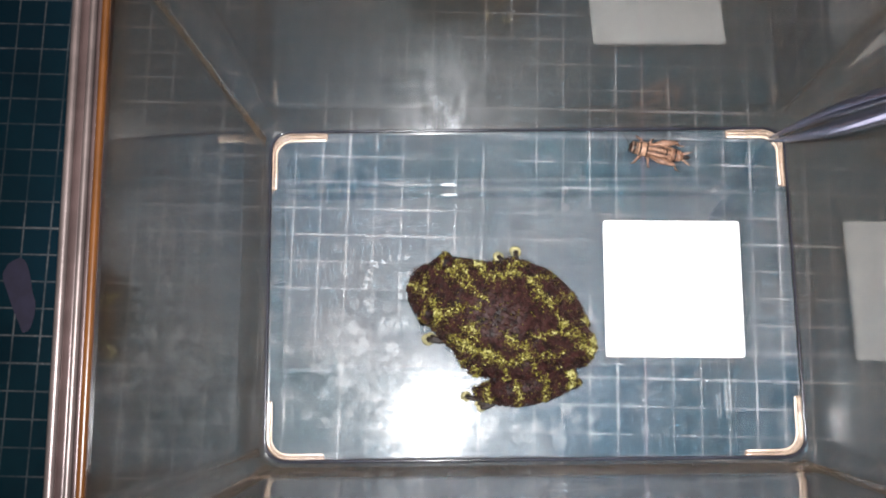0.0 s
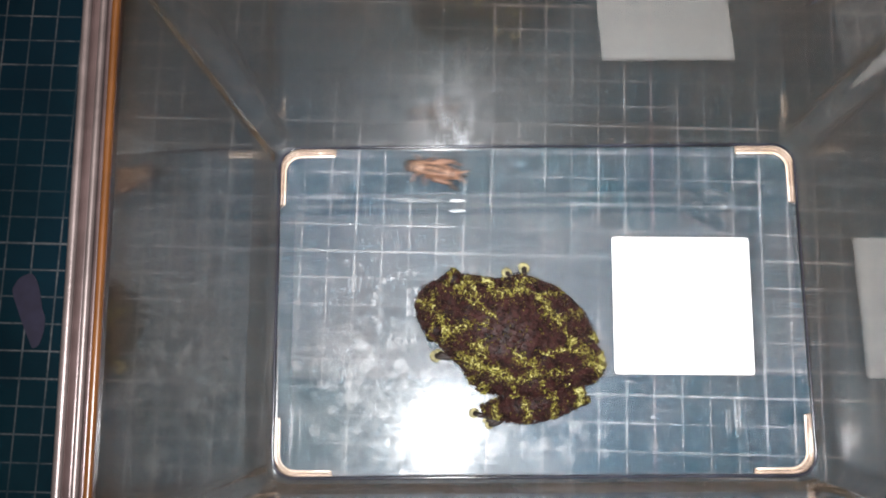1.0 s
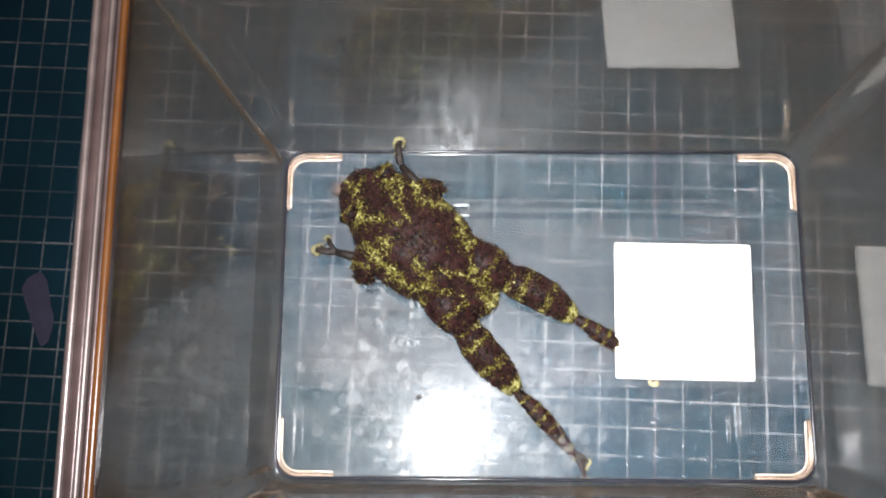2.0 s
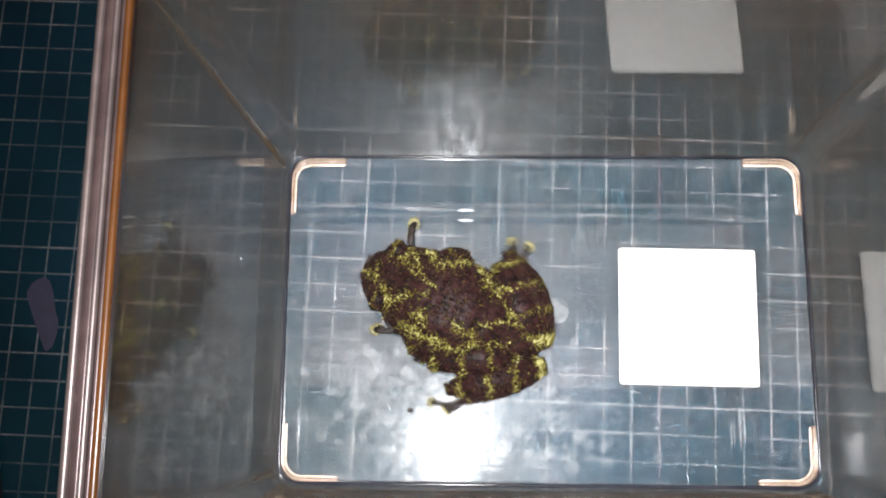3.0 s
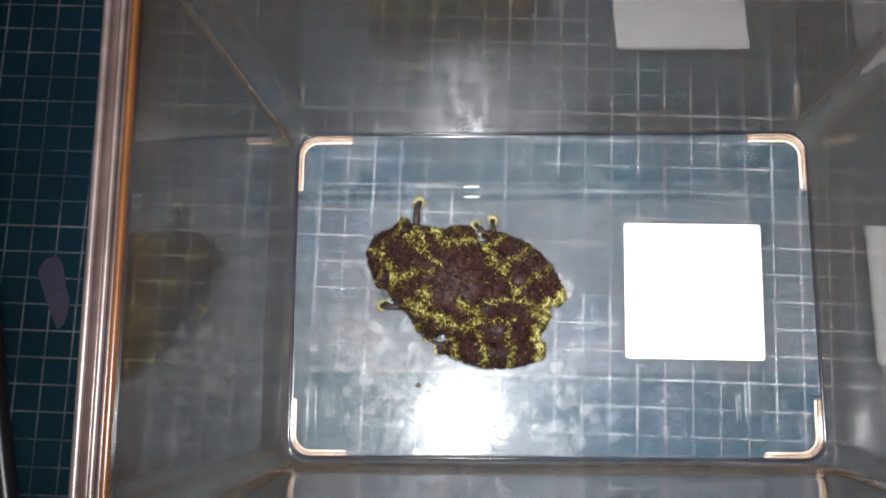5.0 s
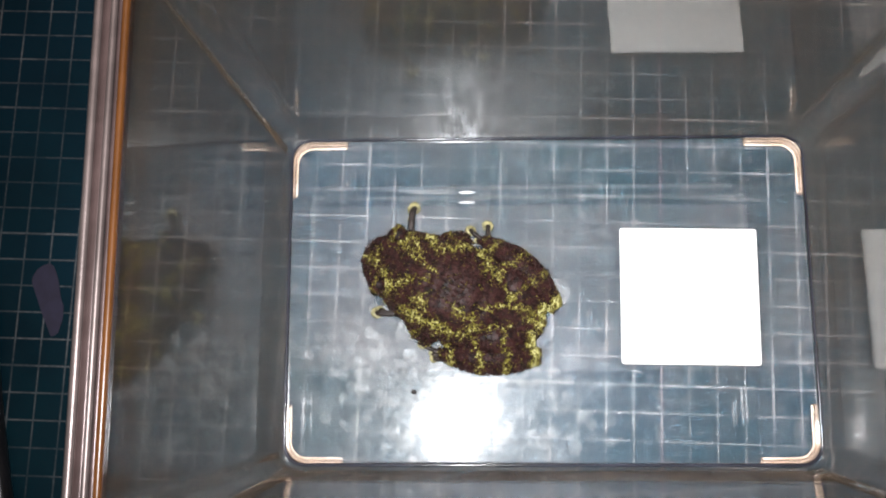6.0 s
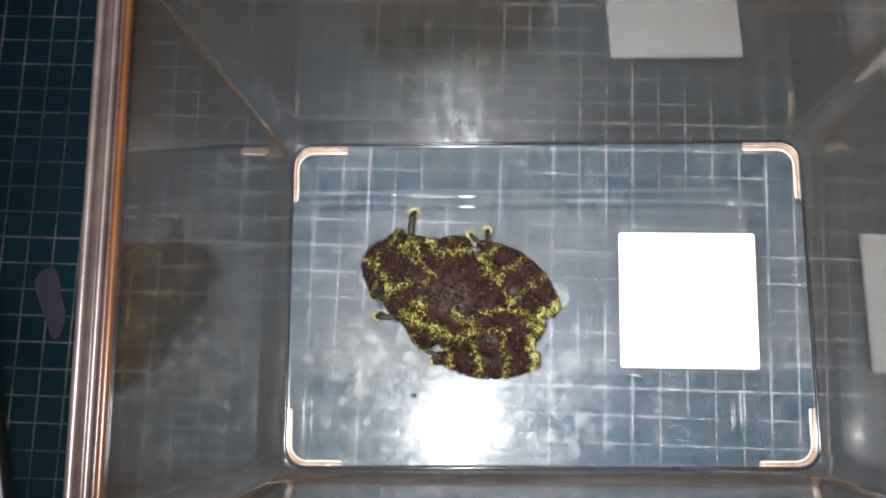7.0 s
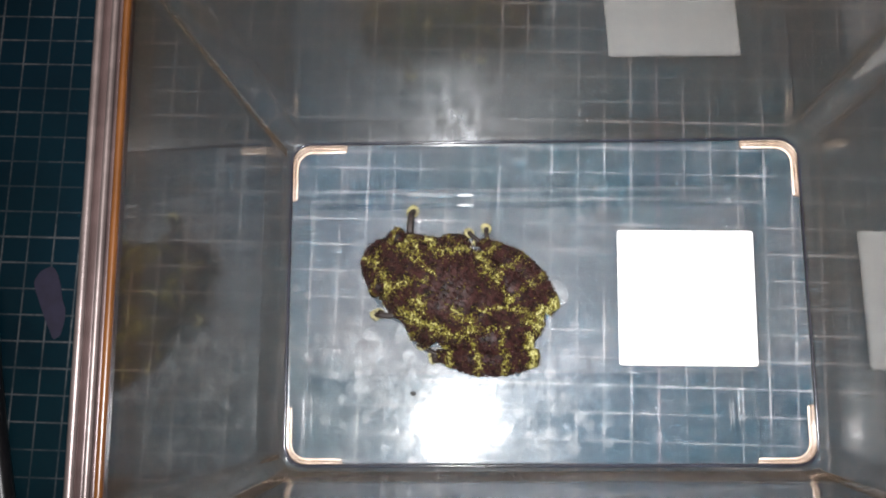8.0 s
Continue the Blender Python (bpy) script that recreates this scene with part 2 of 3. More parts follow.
def tube(bm, path, radii, sides=8, flat=1.0):
    """A tube along a path, with a radius for each point; flat squashes it in z."""
    rings = []
    path = [Vector(p) for p in path]
    for i, p in enumerate(path):
        d = (path[min(i + 1, len(path) - 1)] - path[max(i - 1, 0)]).normalized()
        side = d.cross(Vector((0, 0, 1)))
        side = side.normalized() if side.length > 1e-4 else Vector((1, 0, 0))
        up = side.cross(d).normalized()
        r = radii[i] if isinstance(radii, (list, tuple)) else radii
        rings.append([p + side * r * math.cos(a) + up * r * flat * math.sin(a) for a in [2 * math.pi * k / sides for k in range(sides)]])
    loft(bm, rings)


def ball(bm, c, rx, ry=None, rz=None, u=10, v=7):
    ry, rz = ry or rx, rz or rx
    c = Vector(c)
    rings = []
    for i in range(1, v):
        a = math.pi * i / v
        rings.append([c + Vector((rx * math.sin(a) * math.cos(b), ry * math.sin(a) * math.sin(b), rz * math.cos(a))) for b in [2 * math.pi * k / u for k in range(u)]])
    loft(bm, rings)


def rounded_rect(hx, hy, r, z, seg=9):
    pts = []
    for cx, cy, a0 in ((1, 1, 0), (-1, 1, 90), (-1, -1, 180), (1, -1, 270)):
        for k in range(seg + 1):
            a = radians(a0 + 90 * k / seg)
            pts.append((cx * (hx - r) + r * math.cos(a), cy * (hy - r) + r * math.sin(a), z))
    return pts


def slab(bm, x0, x1, y0, y1, z0, z1):
    v = [bm.verts.new((x, y, z)) for x in (x0, x1) for y in (y0, y1) for z in (z0, z1)]
    for f in ((0, 1, 3, 2), (4, 6, 7, 5), (0, 4, 5, 1), (2, 3, 7, 6), (0, 2, 6, 4), (1, 5, 7, 3)):
        bm.faces.new([v[i] for i in f])


def flat_box(name, x0, x1, y0, y1, z0, z1, material, kind="structure"):
    bm = bmesh.new()
    slab(bm, x0, x1, y0, y1, z0, z1)
    return tagged(part(name, bm, material, None, "", False), kind=kind)


# ---- the room, closed round the table ----
ZF, ZC = -0.75, 1.65
flat_box("floor", -1.8, 2.2, -1.7, 2.3, ZF - 0.05, ZF, CARPET)
flat_box("ceiling", -1.8, 2.2, -1.7, 2.3, ZC, ZC + 0.05, CEIL)
flat_box("wall_west", -1.9, -1.8, -1.7, 2.3, ZF, ZC, PLASTER)
flat_box("wall_east", 2.2, 2.3, -1.7, 2.3, ZF, ZC, PLASTER)
flat_box("wall_south", -1.9, 2.3, -1.8, -1.7, ZF, ZC, PLASTER)
flat_box("wall_north", -1.9, 2.3, 2.3, 2.4, ZF, ZC, PLASTER)


def table():
    ob = thing("table", "plain brown wooden table under the cutting mat", "table")
    bm = bmesh.new()
    slab(bm, -0.7, 0.7, -0.4, 0.5, -0.033, -0.003)
    part("tabletop", bm, WOOD, ob, "", False)
    for x in (-0.64, 0.64):
        for y in (-0.34, 0.44):
            bm = bmesh.new()
            slab(bm, x - 0.03, x + 0.03, y - 0.03, y + 0.03, ZF, -0.033)
            part("leg", bm, WOOD, ob, "", False)


table()


def cutting_mat():
    bm = bmesh.new()
    rings = [rounded_rect(0.45, 0.30, 0.008, z) for z in (-0.003, -0.0005)] + [rounded_rect(0.4495, 0.2995, 0.008, 0.0)]
    loft(bm, rings)
    ob = part("cutting_mat", bm, MAT, None, "", False)
    return tagged(ob, "dark teal cutting mat with a worn pale centimetre grid", "cutting mat")


cutting_mat()

# ---- the clear box ----
HX, HY = 0.0957, 0.0605        # inside, at the floor
LEAN = 0.110                   # how far the walls lean out for each metre of height
Z0, ZI, ZT = 0.0030, 0.0055, 0.1384
OUT = 0.0012                   # the walls start this far outside the flat of the floor


def clear_box():
    box = thing("plastic_box", "clear rectangular plastic box with flared walls, smeared and wet inside", "plastic box")
    bm = bmesh.new()

    def ring(d, z, r):
        return rounded_rect(HX + d, HY + d, r, z)
    prof = [(-0.0012, Z0, 0.0040), (0.0012, Z0 + 0.0004, 0.0050), (0.0023, Z0 + 0.0012, 0.0058), (0.0029, Z0 + 0.0024, 0.0064)]
    for k in range(1, 6):
        z = Z0 + 0.0024 + (ZT - Z0 - 0.0024) * k / 5
        prof.append((0.0019 + OUT + LEAN * (z - ZI), z, 0.0066 + 0.003 * k / 5))
    rings = [ring(*p) for p in prof]
    inner = []
    for k in range(5, 0, -1):
        z = ZI + 0.0026 + (ZT - ZI - 0.0026) * k / 5
        inner.append((OUT + LEAN * (z - ZI), z, 0.0088 + 0.004 * k / 5))
    for a in (0, 18, 36, 54, 72, 90):
        q = math.sin(radians(a))
        inner.append((OUT + 0.0002 - 0.0026 * q, ZI + 0.0026 * (1 - q ** 0.8), 0.0088 - 0.0012 * q))
    inner.append((-0.0022, ZI, 0.0070))
    rings += [ring(*p) for p in inner]
    loft(bm, rings)
    shell = part("shell", bm, BODY, box)
    shell.data.set_sharp_from_angle(angle=radians(48))
    shell.visible_shadow = False

    shell.data.materials.append(BASE)
    shell.data.polygons.foreach_set("material_index", [int(abs(p.normal.z) > 0.97) for p in shell.data.polygons])
    for p in shell.data.polygons:
        if len(p.vertices) > 4:
            p.use_smooth = False

    # a dark strip added at the floor's edge, for the darkness refraction gives there
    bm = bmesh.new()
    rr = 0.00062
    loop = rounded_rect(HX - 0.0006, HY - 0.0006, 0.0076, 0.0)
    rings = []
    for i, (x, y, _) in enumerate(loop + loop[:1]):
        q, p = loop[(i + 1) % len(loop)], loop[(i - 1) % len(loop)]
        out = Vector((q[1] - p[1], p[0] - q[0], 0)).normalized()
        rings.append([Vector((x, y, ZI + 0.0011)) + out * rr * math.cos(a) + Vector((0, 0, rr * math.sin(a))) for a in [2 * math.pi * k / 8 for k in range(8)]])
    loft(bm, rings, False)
    part("floor_edge_dark", bm, EDGE_DARK, box, "added dark line round the box floor for its dark edge refraction")

    # torch highlights on the floor's two ridges, built as short pale bars
    for y in (0.0396, 0.0357):
        bm = bmesh.new()
        xs = [-0.0325 + 0.0008 * k for k in range(9)]
        tube(bm, [(x, y, ZI) for x in xs], [0.0002, 0.0005] + [0.0006] * 5 + [0.0005, 0.0002], 12, 0.35)
        part("floor_glint", bm, RIDGE_GLINT, box, "short pale bar for the highlight on a ridge of the box floor").visible_shadow = False

    # upright highlights on moulded lines near the front corners, built as pale bars
    for x, y0, y1, w in ((0.0650, -0.0365, -0.0480, 0.0003), (0.0660, -0.0350, -0.0470, 0.0003), (0.0682, -0.0320, -0.0470, 0.0005), (0.0697, -0.0325, -0.0460, 0.0004),
                         (-0.0886, -0.0370, -0.0500, 0.0005), (-0.0858, -0.0340, -0.0500, 0.0003)):
        bm = bmesh.new()
        ys = [y0 + (y1 - y0) * k / 8 for k in range(9)]
        tube(bm, [(x, y, ZI) for y in ys], [w * 0.3, w * 0.8] + [w] * 5 + [w * 0.8, w * 0.3], 12, 0.4)
        part("floor_glint", bm, MARK_GLINT, box).visible_shadow = False

    # L-shaped feet under the four corners
    fx, fy, r = 0.0953, 0.0594, 0.0078
    for sx in (-1, 1):
        for sy in (-1, 1):
            def bent(off, z, start, end):
                """The foot's line, off metres further in than its middle."""
                line = [(sx * x, sy * (fy - off), z) for x in (start, start + 0.0005, 0.0830)]
                for k in range(0, 11):
                    a = radians(9 * k)
                    line.append((sx * (fx - r + (r - off) * math.sin(a)), sy * (fy - r + (r - off) * math.cos(a)), z))
                return line + [(sx * (fx - off), sy * y, z) for y in (0.0450, end + 0.0005, end)]
            bm = bmesh.new()
            path = bent(0, 0.0015, 0.0745, 0.0385)
            tube(bm, path, [0.0014, 0.0020] + [0.0022] * (len(path) - 4) + [0.0020, 0.0014], 14, 0.62)
            ft = part("foot", bm, FOOT, box, "amber translucent L-shaped corner foot with pale painted highlights")
            ft.visible_shadow = False
            # the foot's highlights, laid along it as thin pale tubes
            for off, thick in ((-0.0013, 0.00055), (0.0003, 0.00030), (0.0016, 0.00050)):
                bm = bmesh.new()
                line = bent(off, 0.0021 if off < 0.001 else 0.0018, 0.0750, 0.0390)
                tube(bm, line, [thick * 0.6] + [thick] * (len(line) - 2) + [thick * 0.6], 8)
                part("foot_highlight", bm, FOOT_HIGHLIGHT, ft, "pale cream line for the foot's highlight").visible_shadow = False

    # the rolled rim, with an amber lip along its inner edge
    top = OUT + LEAN * (ZT - ZI)

    def band(name, prof, material, label):
        bm = bmesh.new()
        rings = [rounded_rect(HX + d, HY + d, max(0.004, 0.011 + d - top), z) for d, z in prof]
        vs = [[bm.verts.new(p) for p in r] for r in rings]
        m = len(vs)
        k = len(vs[0])
        for i in range(m):
            a, b = vs[i], vs[(i + 1) % m]
            for j in range(k):
                bm.faces.new((a[j], a[(j + 1) % k], b[(j + 1) % k], b[j]))
        return part(name, bm, material, box, label)

    def bead(d0, d1, zlow, ztop, bulge):
        out = [(d0, zlow)]
        for k in range(7):
            a = math.pi * k / 6
            out.append(((d0 + d1) / 2 - (d1 - d0) / 2 * math.cos(a), ztop + bulge * math.sin(a)))
        return out + [(d1, zlow)]
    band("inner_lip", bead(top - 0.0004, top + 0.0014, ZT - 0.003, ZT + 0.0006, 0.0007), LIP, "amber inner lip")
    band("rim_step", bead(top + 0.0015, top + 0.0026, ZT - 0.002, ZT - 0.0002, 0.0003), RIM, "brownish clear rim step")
    band("rim_bead", bead(top + 0.0027, top + 0.0043, ZT - 0.002, ZT + 0.0004, 0.0008), RIM_LIT, "glossy clear rim bead with its pinkish highlight painted in")
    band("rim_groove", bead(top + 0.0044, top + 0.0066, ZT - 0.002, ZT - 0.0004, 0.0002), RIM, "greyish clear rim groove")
    band("rim_edge", bead(top + 0.0067, top + 0.0088, ZT - 0.006, ZT - 0.0004, 0.0009), RIM_LIT, "glossy clear rim edge with its pale highlight painted in")

    # moulded mark in the floor, read from below
    cx, cy, rad = -0.0478, 0.0002, 0.0134
    word = "MADE IN MALAYSIA"
    for k, ch in enumerate(word):
        if ch == " ":
            continue
        a = -79 - 13.6 * k
        curve = bpy.data.curves.new("letter", "FONT")
        curve.body, curve.size, curve.extrude, curve.align_x = ch, 0.0029, 0.00004, "CENTER"
        tmp = new("letter", curve)
        bpy.context.view_layer.update()
        me = bpy.data.meshes.new_from_object(tmp.evaluated_get(bpy.context.evaluated_depsgraph_get()))
        bpy.data.objects.remove(tmp)
        me.transform(Matrix.Diagonal((-1, 1, 1, 1)))
        me.flip_normals()
        me.materials.clear()
        me.materials.append(EMBOSS)
        ob = new("letter", me)
        ob.parent = box
        ob.matrix_local = pose(cx + rad * math.cos(radians(a)), cy + rad * math.sin(radians(a)), ZI + 0.00006, 0, 0, a + 90)
    for col in range(2):
        for k in range(4 - col):
            bm = bmesh.new()
            x, y = cx + 0.0005 + 0.0027 * col, cy + 0.0058 - 0.0039 * k
            slab(bm, x - 0.0008, x + 0.0008, y - 0.0012, y + 0.0012, ZI + 0.00002, ZI + 0.00010)
            part("moulded_bar", bm, FAINT, box, "", False)
    return box


clear_box()


def card():
    bm = bmesh.new()
    h = 0.0249
    rings = [rounded_rect(h - e, h - e, 0.0012, z, 5) for e, z in ((0.0002, 0.0), (0, 0.0001), (0, 0.0004), (0.00015, 0.0005))]
    loft(bm, rings)
    ob = part("paper_card", bm, PAPER, None, "", False)
    ob.matrix_world = pose(0.0513, 0.0002, ZI + 0.0001, 0, 0, -0.87)
    return tagged(ob, "plain white square card lying flat on the box floor", "card")


card()


def tape_patch():
    bm = bmesh.new()
    pts = []
    for k in range(40):
        a = 2 * math.pi * k / 40
        w = 1 + 0.16 * noise.noise(Vector((math.cos(a) * 1.4, math.sin(a) * 1.4, 3.7)))
        pts.append((0.0044 * w * math.copysign(abs(math.cos(a)) ** 0.7, math.cos(a)) + 0.0012 * math.sin(2.1 * a), 0.0140 * w * math.copysign(abs(math.sin(a)) ** 0.8, math.sin(a))))
    loft(bm, [[(x, y, z) for x, y in pts] for z in (0.0001, 0.0003)])
    ob = part("tape_scrap", bm, TAPE, None, "", False)
    ob.matrix_world = pose(-0.1868, 0.0002, 0, 0, 0, 16)
    return tagged(ob, "torn scrap of dull lavender film stuck to the mat", "tape scrap")


tape_patch()


def cable():
    bm = bmesh.new()
    r = 0.0045
    path = [(-0.2085 - 0.16 * (y + 0.0128) + 0.4 * (y + 0.0128) ** 2, y, r) for y in [0.26 - 0.46 * k / 24 for k in range(25)]]
    tube(bm, path, r, 14)
    ob = part("black_cable", bm, RUBBER)
    return tagged(ob, "glossy black round cable lying on the mat", "cable")


cable()


def dome(bm, x, y, z, r, h, u=14):
    rings = []
    for k in range(4):
        a = radians(90 * k / 4)
        wob = [1 + 0.08 * noise.noise(Vector((x * 900 + 2 * math.cos(b), y * 900 + 2 * math.sin(b), 1))) for b in [2 * math.pi * j / u for j in range(u)]]
        rings.append([(x + r * w * math.cos(a) * math.cos(b), y + r * w * math.cos(a) * math.sin(b), z + h * math.sin(a)) for w, b in zip(wob, [2 * math.pi * j / u for j in range(u)])])
    loft(bm, rings)


def water():
    bm = bmesh.new()
    dome(bm, 0.0036, 0.0021, ZI + 0.00002, 0.0051, 0.0007, 28)
    ob = part("water_drop", bm, PALE)
    ob.visible_shadow = False
    tagged(ob, "large clear water drop on the box floor", "water drop")
    bm = bmesh.new()
    rnd = random.Random(4)
    for k in range(90):
        x, y = rnd.gauss(-0.058, 0.014), rnd.gauss(-0.024, 0.013)
        if k % 3 == 0:
            x, y = rnd.gauss(-0.008, 0.016), rnd.gauss(-0.047, 0.006)
        if abs(x) < 0.092 and abs(y) < 0.055:
            r = rnd.choice((0.0012, 0.0016, 0.0020, 0.0026))
            dome(bm, x, y, ZI + 0.00002, r, r * rnd.uniform(0.02, 0.04), 18)
            turn = [2 * math.pi * q / 18 for q in range(19)]
            if k % 2:
                tube(bm, [(x + 0.93 * r * math.cos(q), y + 0.93 * r * math.sin(q), ZI + 0.00004) for q in turn], 0.00016, 5, 0.5)
    # two larger wet patches by the glare
    dome(bm, -0.0560, -0.0480, ZI + 0.00002, 0.0030, 0.0002, 24)
    dome(bm, -0.0510, -0.0510, ZI + 0.00002, 0.0036, 0.0002, 24)
    ob = part("drying_drops", bm, DRIED)
    ob.visible_shadow = False
    tagged(ob, "thin round drops drying on the box floor", "drying drops", "", "stuff")
    bm = bmesh.new()
    for k in range(420):
        x, y = rnd.uniform(-0.09, 0.09), rnd.uniform(-0.056, 0.056)
        if k % 12:
            x, y = rnd.gauss(-0.016, 0.011), rnd.gauss(-0.036, 0.008)
        if k % 4 == 0:
            x, y = rnd.gauss(-0.058, 0.008), rnd.gauss(-0.034, 0.008)
        if abs(x) < 0.092 and abs(y) < 0.056 and not (0.025 < x < 0.078 and abs(y) < 0.026):
            r = rnd.uniform(0.00010, 0.00034)
            dome(bm, x, y, ZI + 0.00002, r, r * 0.5, 8)
    for x, y, r in ((0.0684, 0.0371, 0.0004), (0.0676, 0.0362, 0.0003), (0.0692, 0.0362, 0.00034), (0.0387, -0.0397, 0.0005), (0.0370, -0.0350, 0.0003)):
        dome(bm, x, y, ZI + 0.00002, r, r * 0.6, 8)
    tube(bm, [(0.0290, -0.0268, ZI), (0.0318, -0.0270, ZI), (0.0340, -0.0277, ZI)], [0.0001, 0.00022, 0.0001], 6, 0.5)
    for k in range(60):
        zz = ZI + 0.004 + abs(rnd.gauss(0, 0.045))
        if k % 3:
            c = (rnd.gauss(-0.03, 0.03), HY + OUT + LEAN * (zz - ZI) - 0.0001, zz)
        else:
            c = (-HX - OUT - LEAN * (zz - ZI) + 0.0001, rnd.uniform(-0.05, 0.05), zz)
        if abs(c[0]) < 0.11 and zz < 0.13:
            ball(bm, c, rnd.uniform(0.00008, 0.00020), None, rnd.uniform(0.0002, 0.0006), 8, 5)
    ob = part("water_beads", bm, BEAD)
    ob.visible_shadow = False
    tagged(ob, "tiny glinting water beads on the box floor and walls", "water beads", "", "stuff")


water()


# ---- the frog: x ahead, y to its left, z up from the floor, built in millimetres ----
MM = 0.001
HEAD_STROKES = ((34.6, -0.6, 30.4, -0.4, 1.3), (32.0, -5.0, 30.2, -0.6, 1.0), (27.3, -9.8, 22.2, -9.2, 1.7), (22.2, -9.2, 17.3, -5.9, 1.2), (17.3, -5.9, 9.2, -3.4, 0.9),
                (20.6, -13.3, 17.2, -7.7, 1.6), (26.8, 7.1, 20.9, 5.8, 1.6), (20.9, 5.8, 15.9, 1.7, 1.4), (15.9, 1.7, 10.3, -0.6, 0.8), (22.3, 8.5, 26.2, 2.8, 1.4))
BACK_STROKES = ((16.0, -15.6, 11.6, -11.3, 1.3), (11.6, -11.3, 6.9, -13.0, 1.5), (6.9, -13.0, 1.4, -17.0, 1.7), (12.4, 8.3, 9.4, 6.4, 1.5), (9.4, 6.4, 8.8, 10.2, 1.6),
                (15.7, 12.0, 10.7, 13.4, 1.4), (10.7, 13.4, -1.6, 14.2, 1.6), (-1.8, 6.3, -6.6, 7.7, 1.4), (-6.6, 7.7, -11.2, 8.7, 1.4), (-11.2, 8.7, -6.6, 13.6, 1.7))
RUMP_STROKES = ((-2.1, -16.6, -7.4, -13.5, 1.6), (-7.4, -13.5, -12.8, -9.0, 1.5), (-12.8, -9.0, -18.6, -4.9, 0.8), (-18.6, -4.9, -32.2, -3.3, 1.3),
                (-6.7, -10.9, -13.5, -12.8, 1.4), (-10.1, 3.1, -16.1, -0.4, 0.9), (-16.1, -0.4, -24.0, -2.8, 0.8), (-14.3, 8.4, -21.6, 5.3, 1.0), (-27.0, -1.0, -32.0, 0.0, 1.8))


def lichen_on_body(x, y):
    wx = x + 1.0 * noise.noise(Vector((x * 0.45, y * 0.45, 2.2))) + 0.5 * noise.noise(Vector((x * 1.3, y * 1.3, 4.2)))
    wy = y + 1.0 * noise.noise(Vector((x * 0.45, y * 0.45, 7.7))) + 0.5 * noise.noise(Vector((x * 1.3, y * 1.3, 9.2)))
    best = 0.0
    for x0, y0, x1, y1, w in HEAD_STROKES + BACK_STROKES + RUMP_STROKES:
        dx, dy = x1 - x0, y1 - y0
        k = max(0, min(1, ((wx - x0) * dx + (wy - y0) * dy) / (dx * dx + dy * dy)))
        d = math.hypot(wx - x0 - k * dx, wy - y0 - k * dy)
        best = max(best, math.exp(-(d / (1.5 * w)) ** 2))
    patch = noise.noise(Vector((x * 0.24, y * 0.24, 5.1)))
    rimward = min(1, math.hypot((x + 2) / 30, y / 16))
    fine = noise.noise(Vector((x * 0.75, y * 0.75, 1.7)))
    return -0.19 + 0.76 * best + 0.6 * rimward * max(0, patch) - 0.06 * (1 - rimward) + 0.3 * fine


def lichen_on_leg(period, phase, length):
    def f(x, y):
        s = math.sin(2 * math.pi * (x + 0.5 * noise.noise(Vector((x * 0.3, y * 0.5, 2)))) / period + phase)
        heel = math.exp(-((x - 1) / 4.0) ** 2) + 0.6 * math.exp(-((x - length) / 3.0) ** 2)
        return -0.22 + 0.72 * max(0, s) ** 1.1 + 0.55 * heel + 0.3 * noise.noise(Vector((x * 0.35, y * 0.35, 8))) + 0.2 * noise.noise(Vector((x * 0.9, y * 0.9, 3)))
    return f


def fringe_on_foot(x, y):
    return -0.15 + 0.75 * max(0, math.sin(2 * math.pi * x / 4.6)) + 0.35 * noise.noise(Vector((x * 0.5, y * 0.5, 3)))


def curve_at(pts, x):
    for (x0, v0), (x1, v1) in zip(pts, pts[1:]):
        if x0 >= x >= x1 or x0 <= x <= x1:
            s = (x - x0) / (x1 - x0)
            s = s * s * (3 - 2 * s) * 0.5 + s * 0.5
            return v0 + (v1 - v0) * s
    return pts[-1][1]


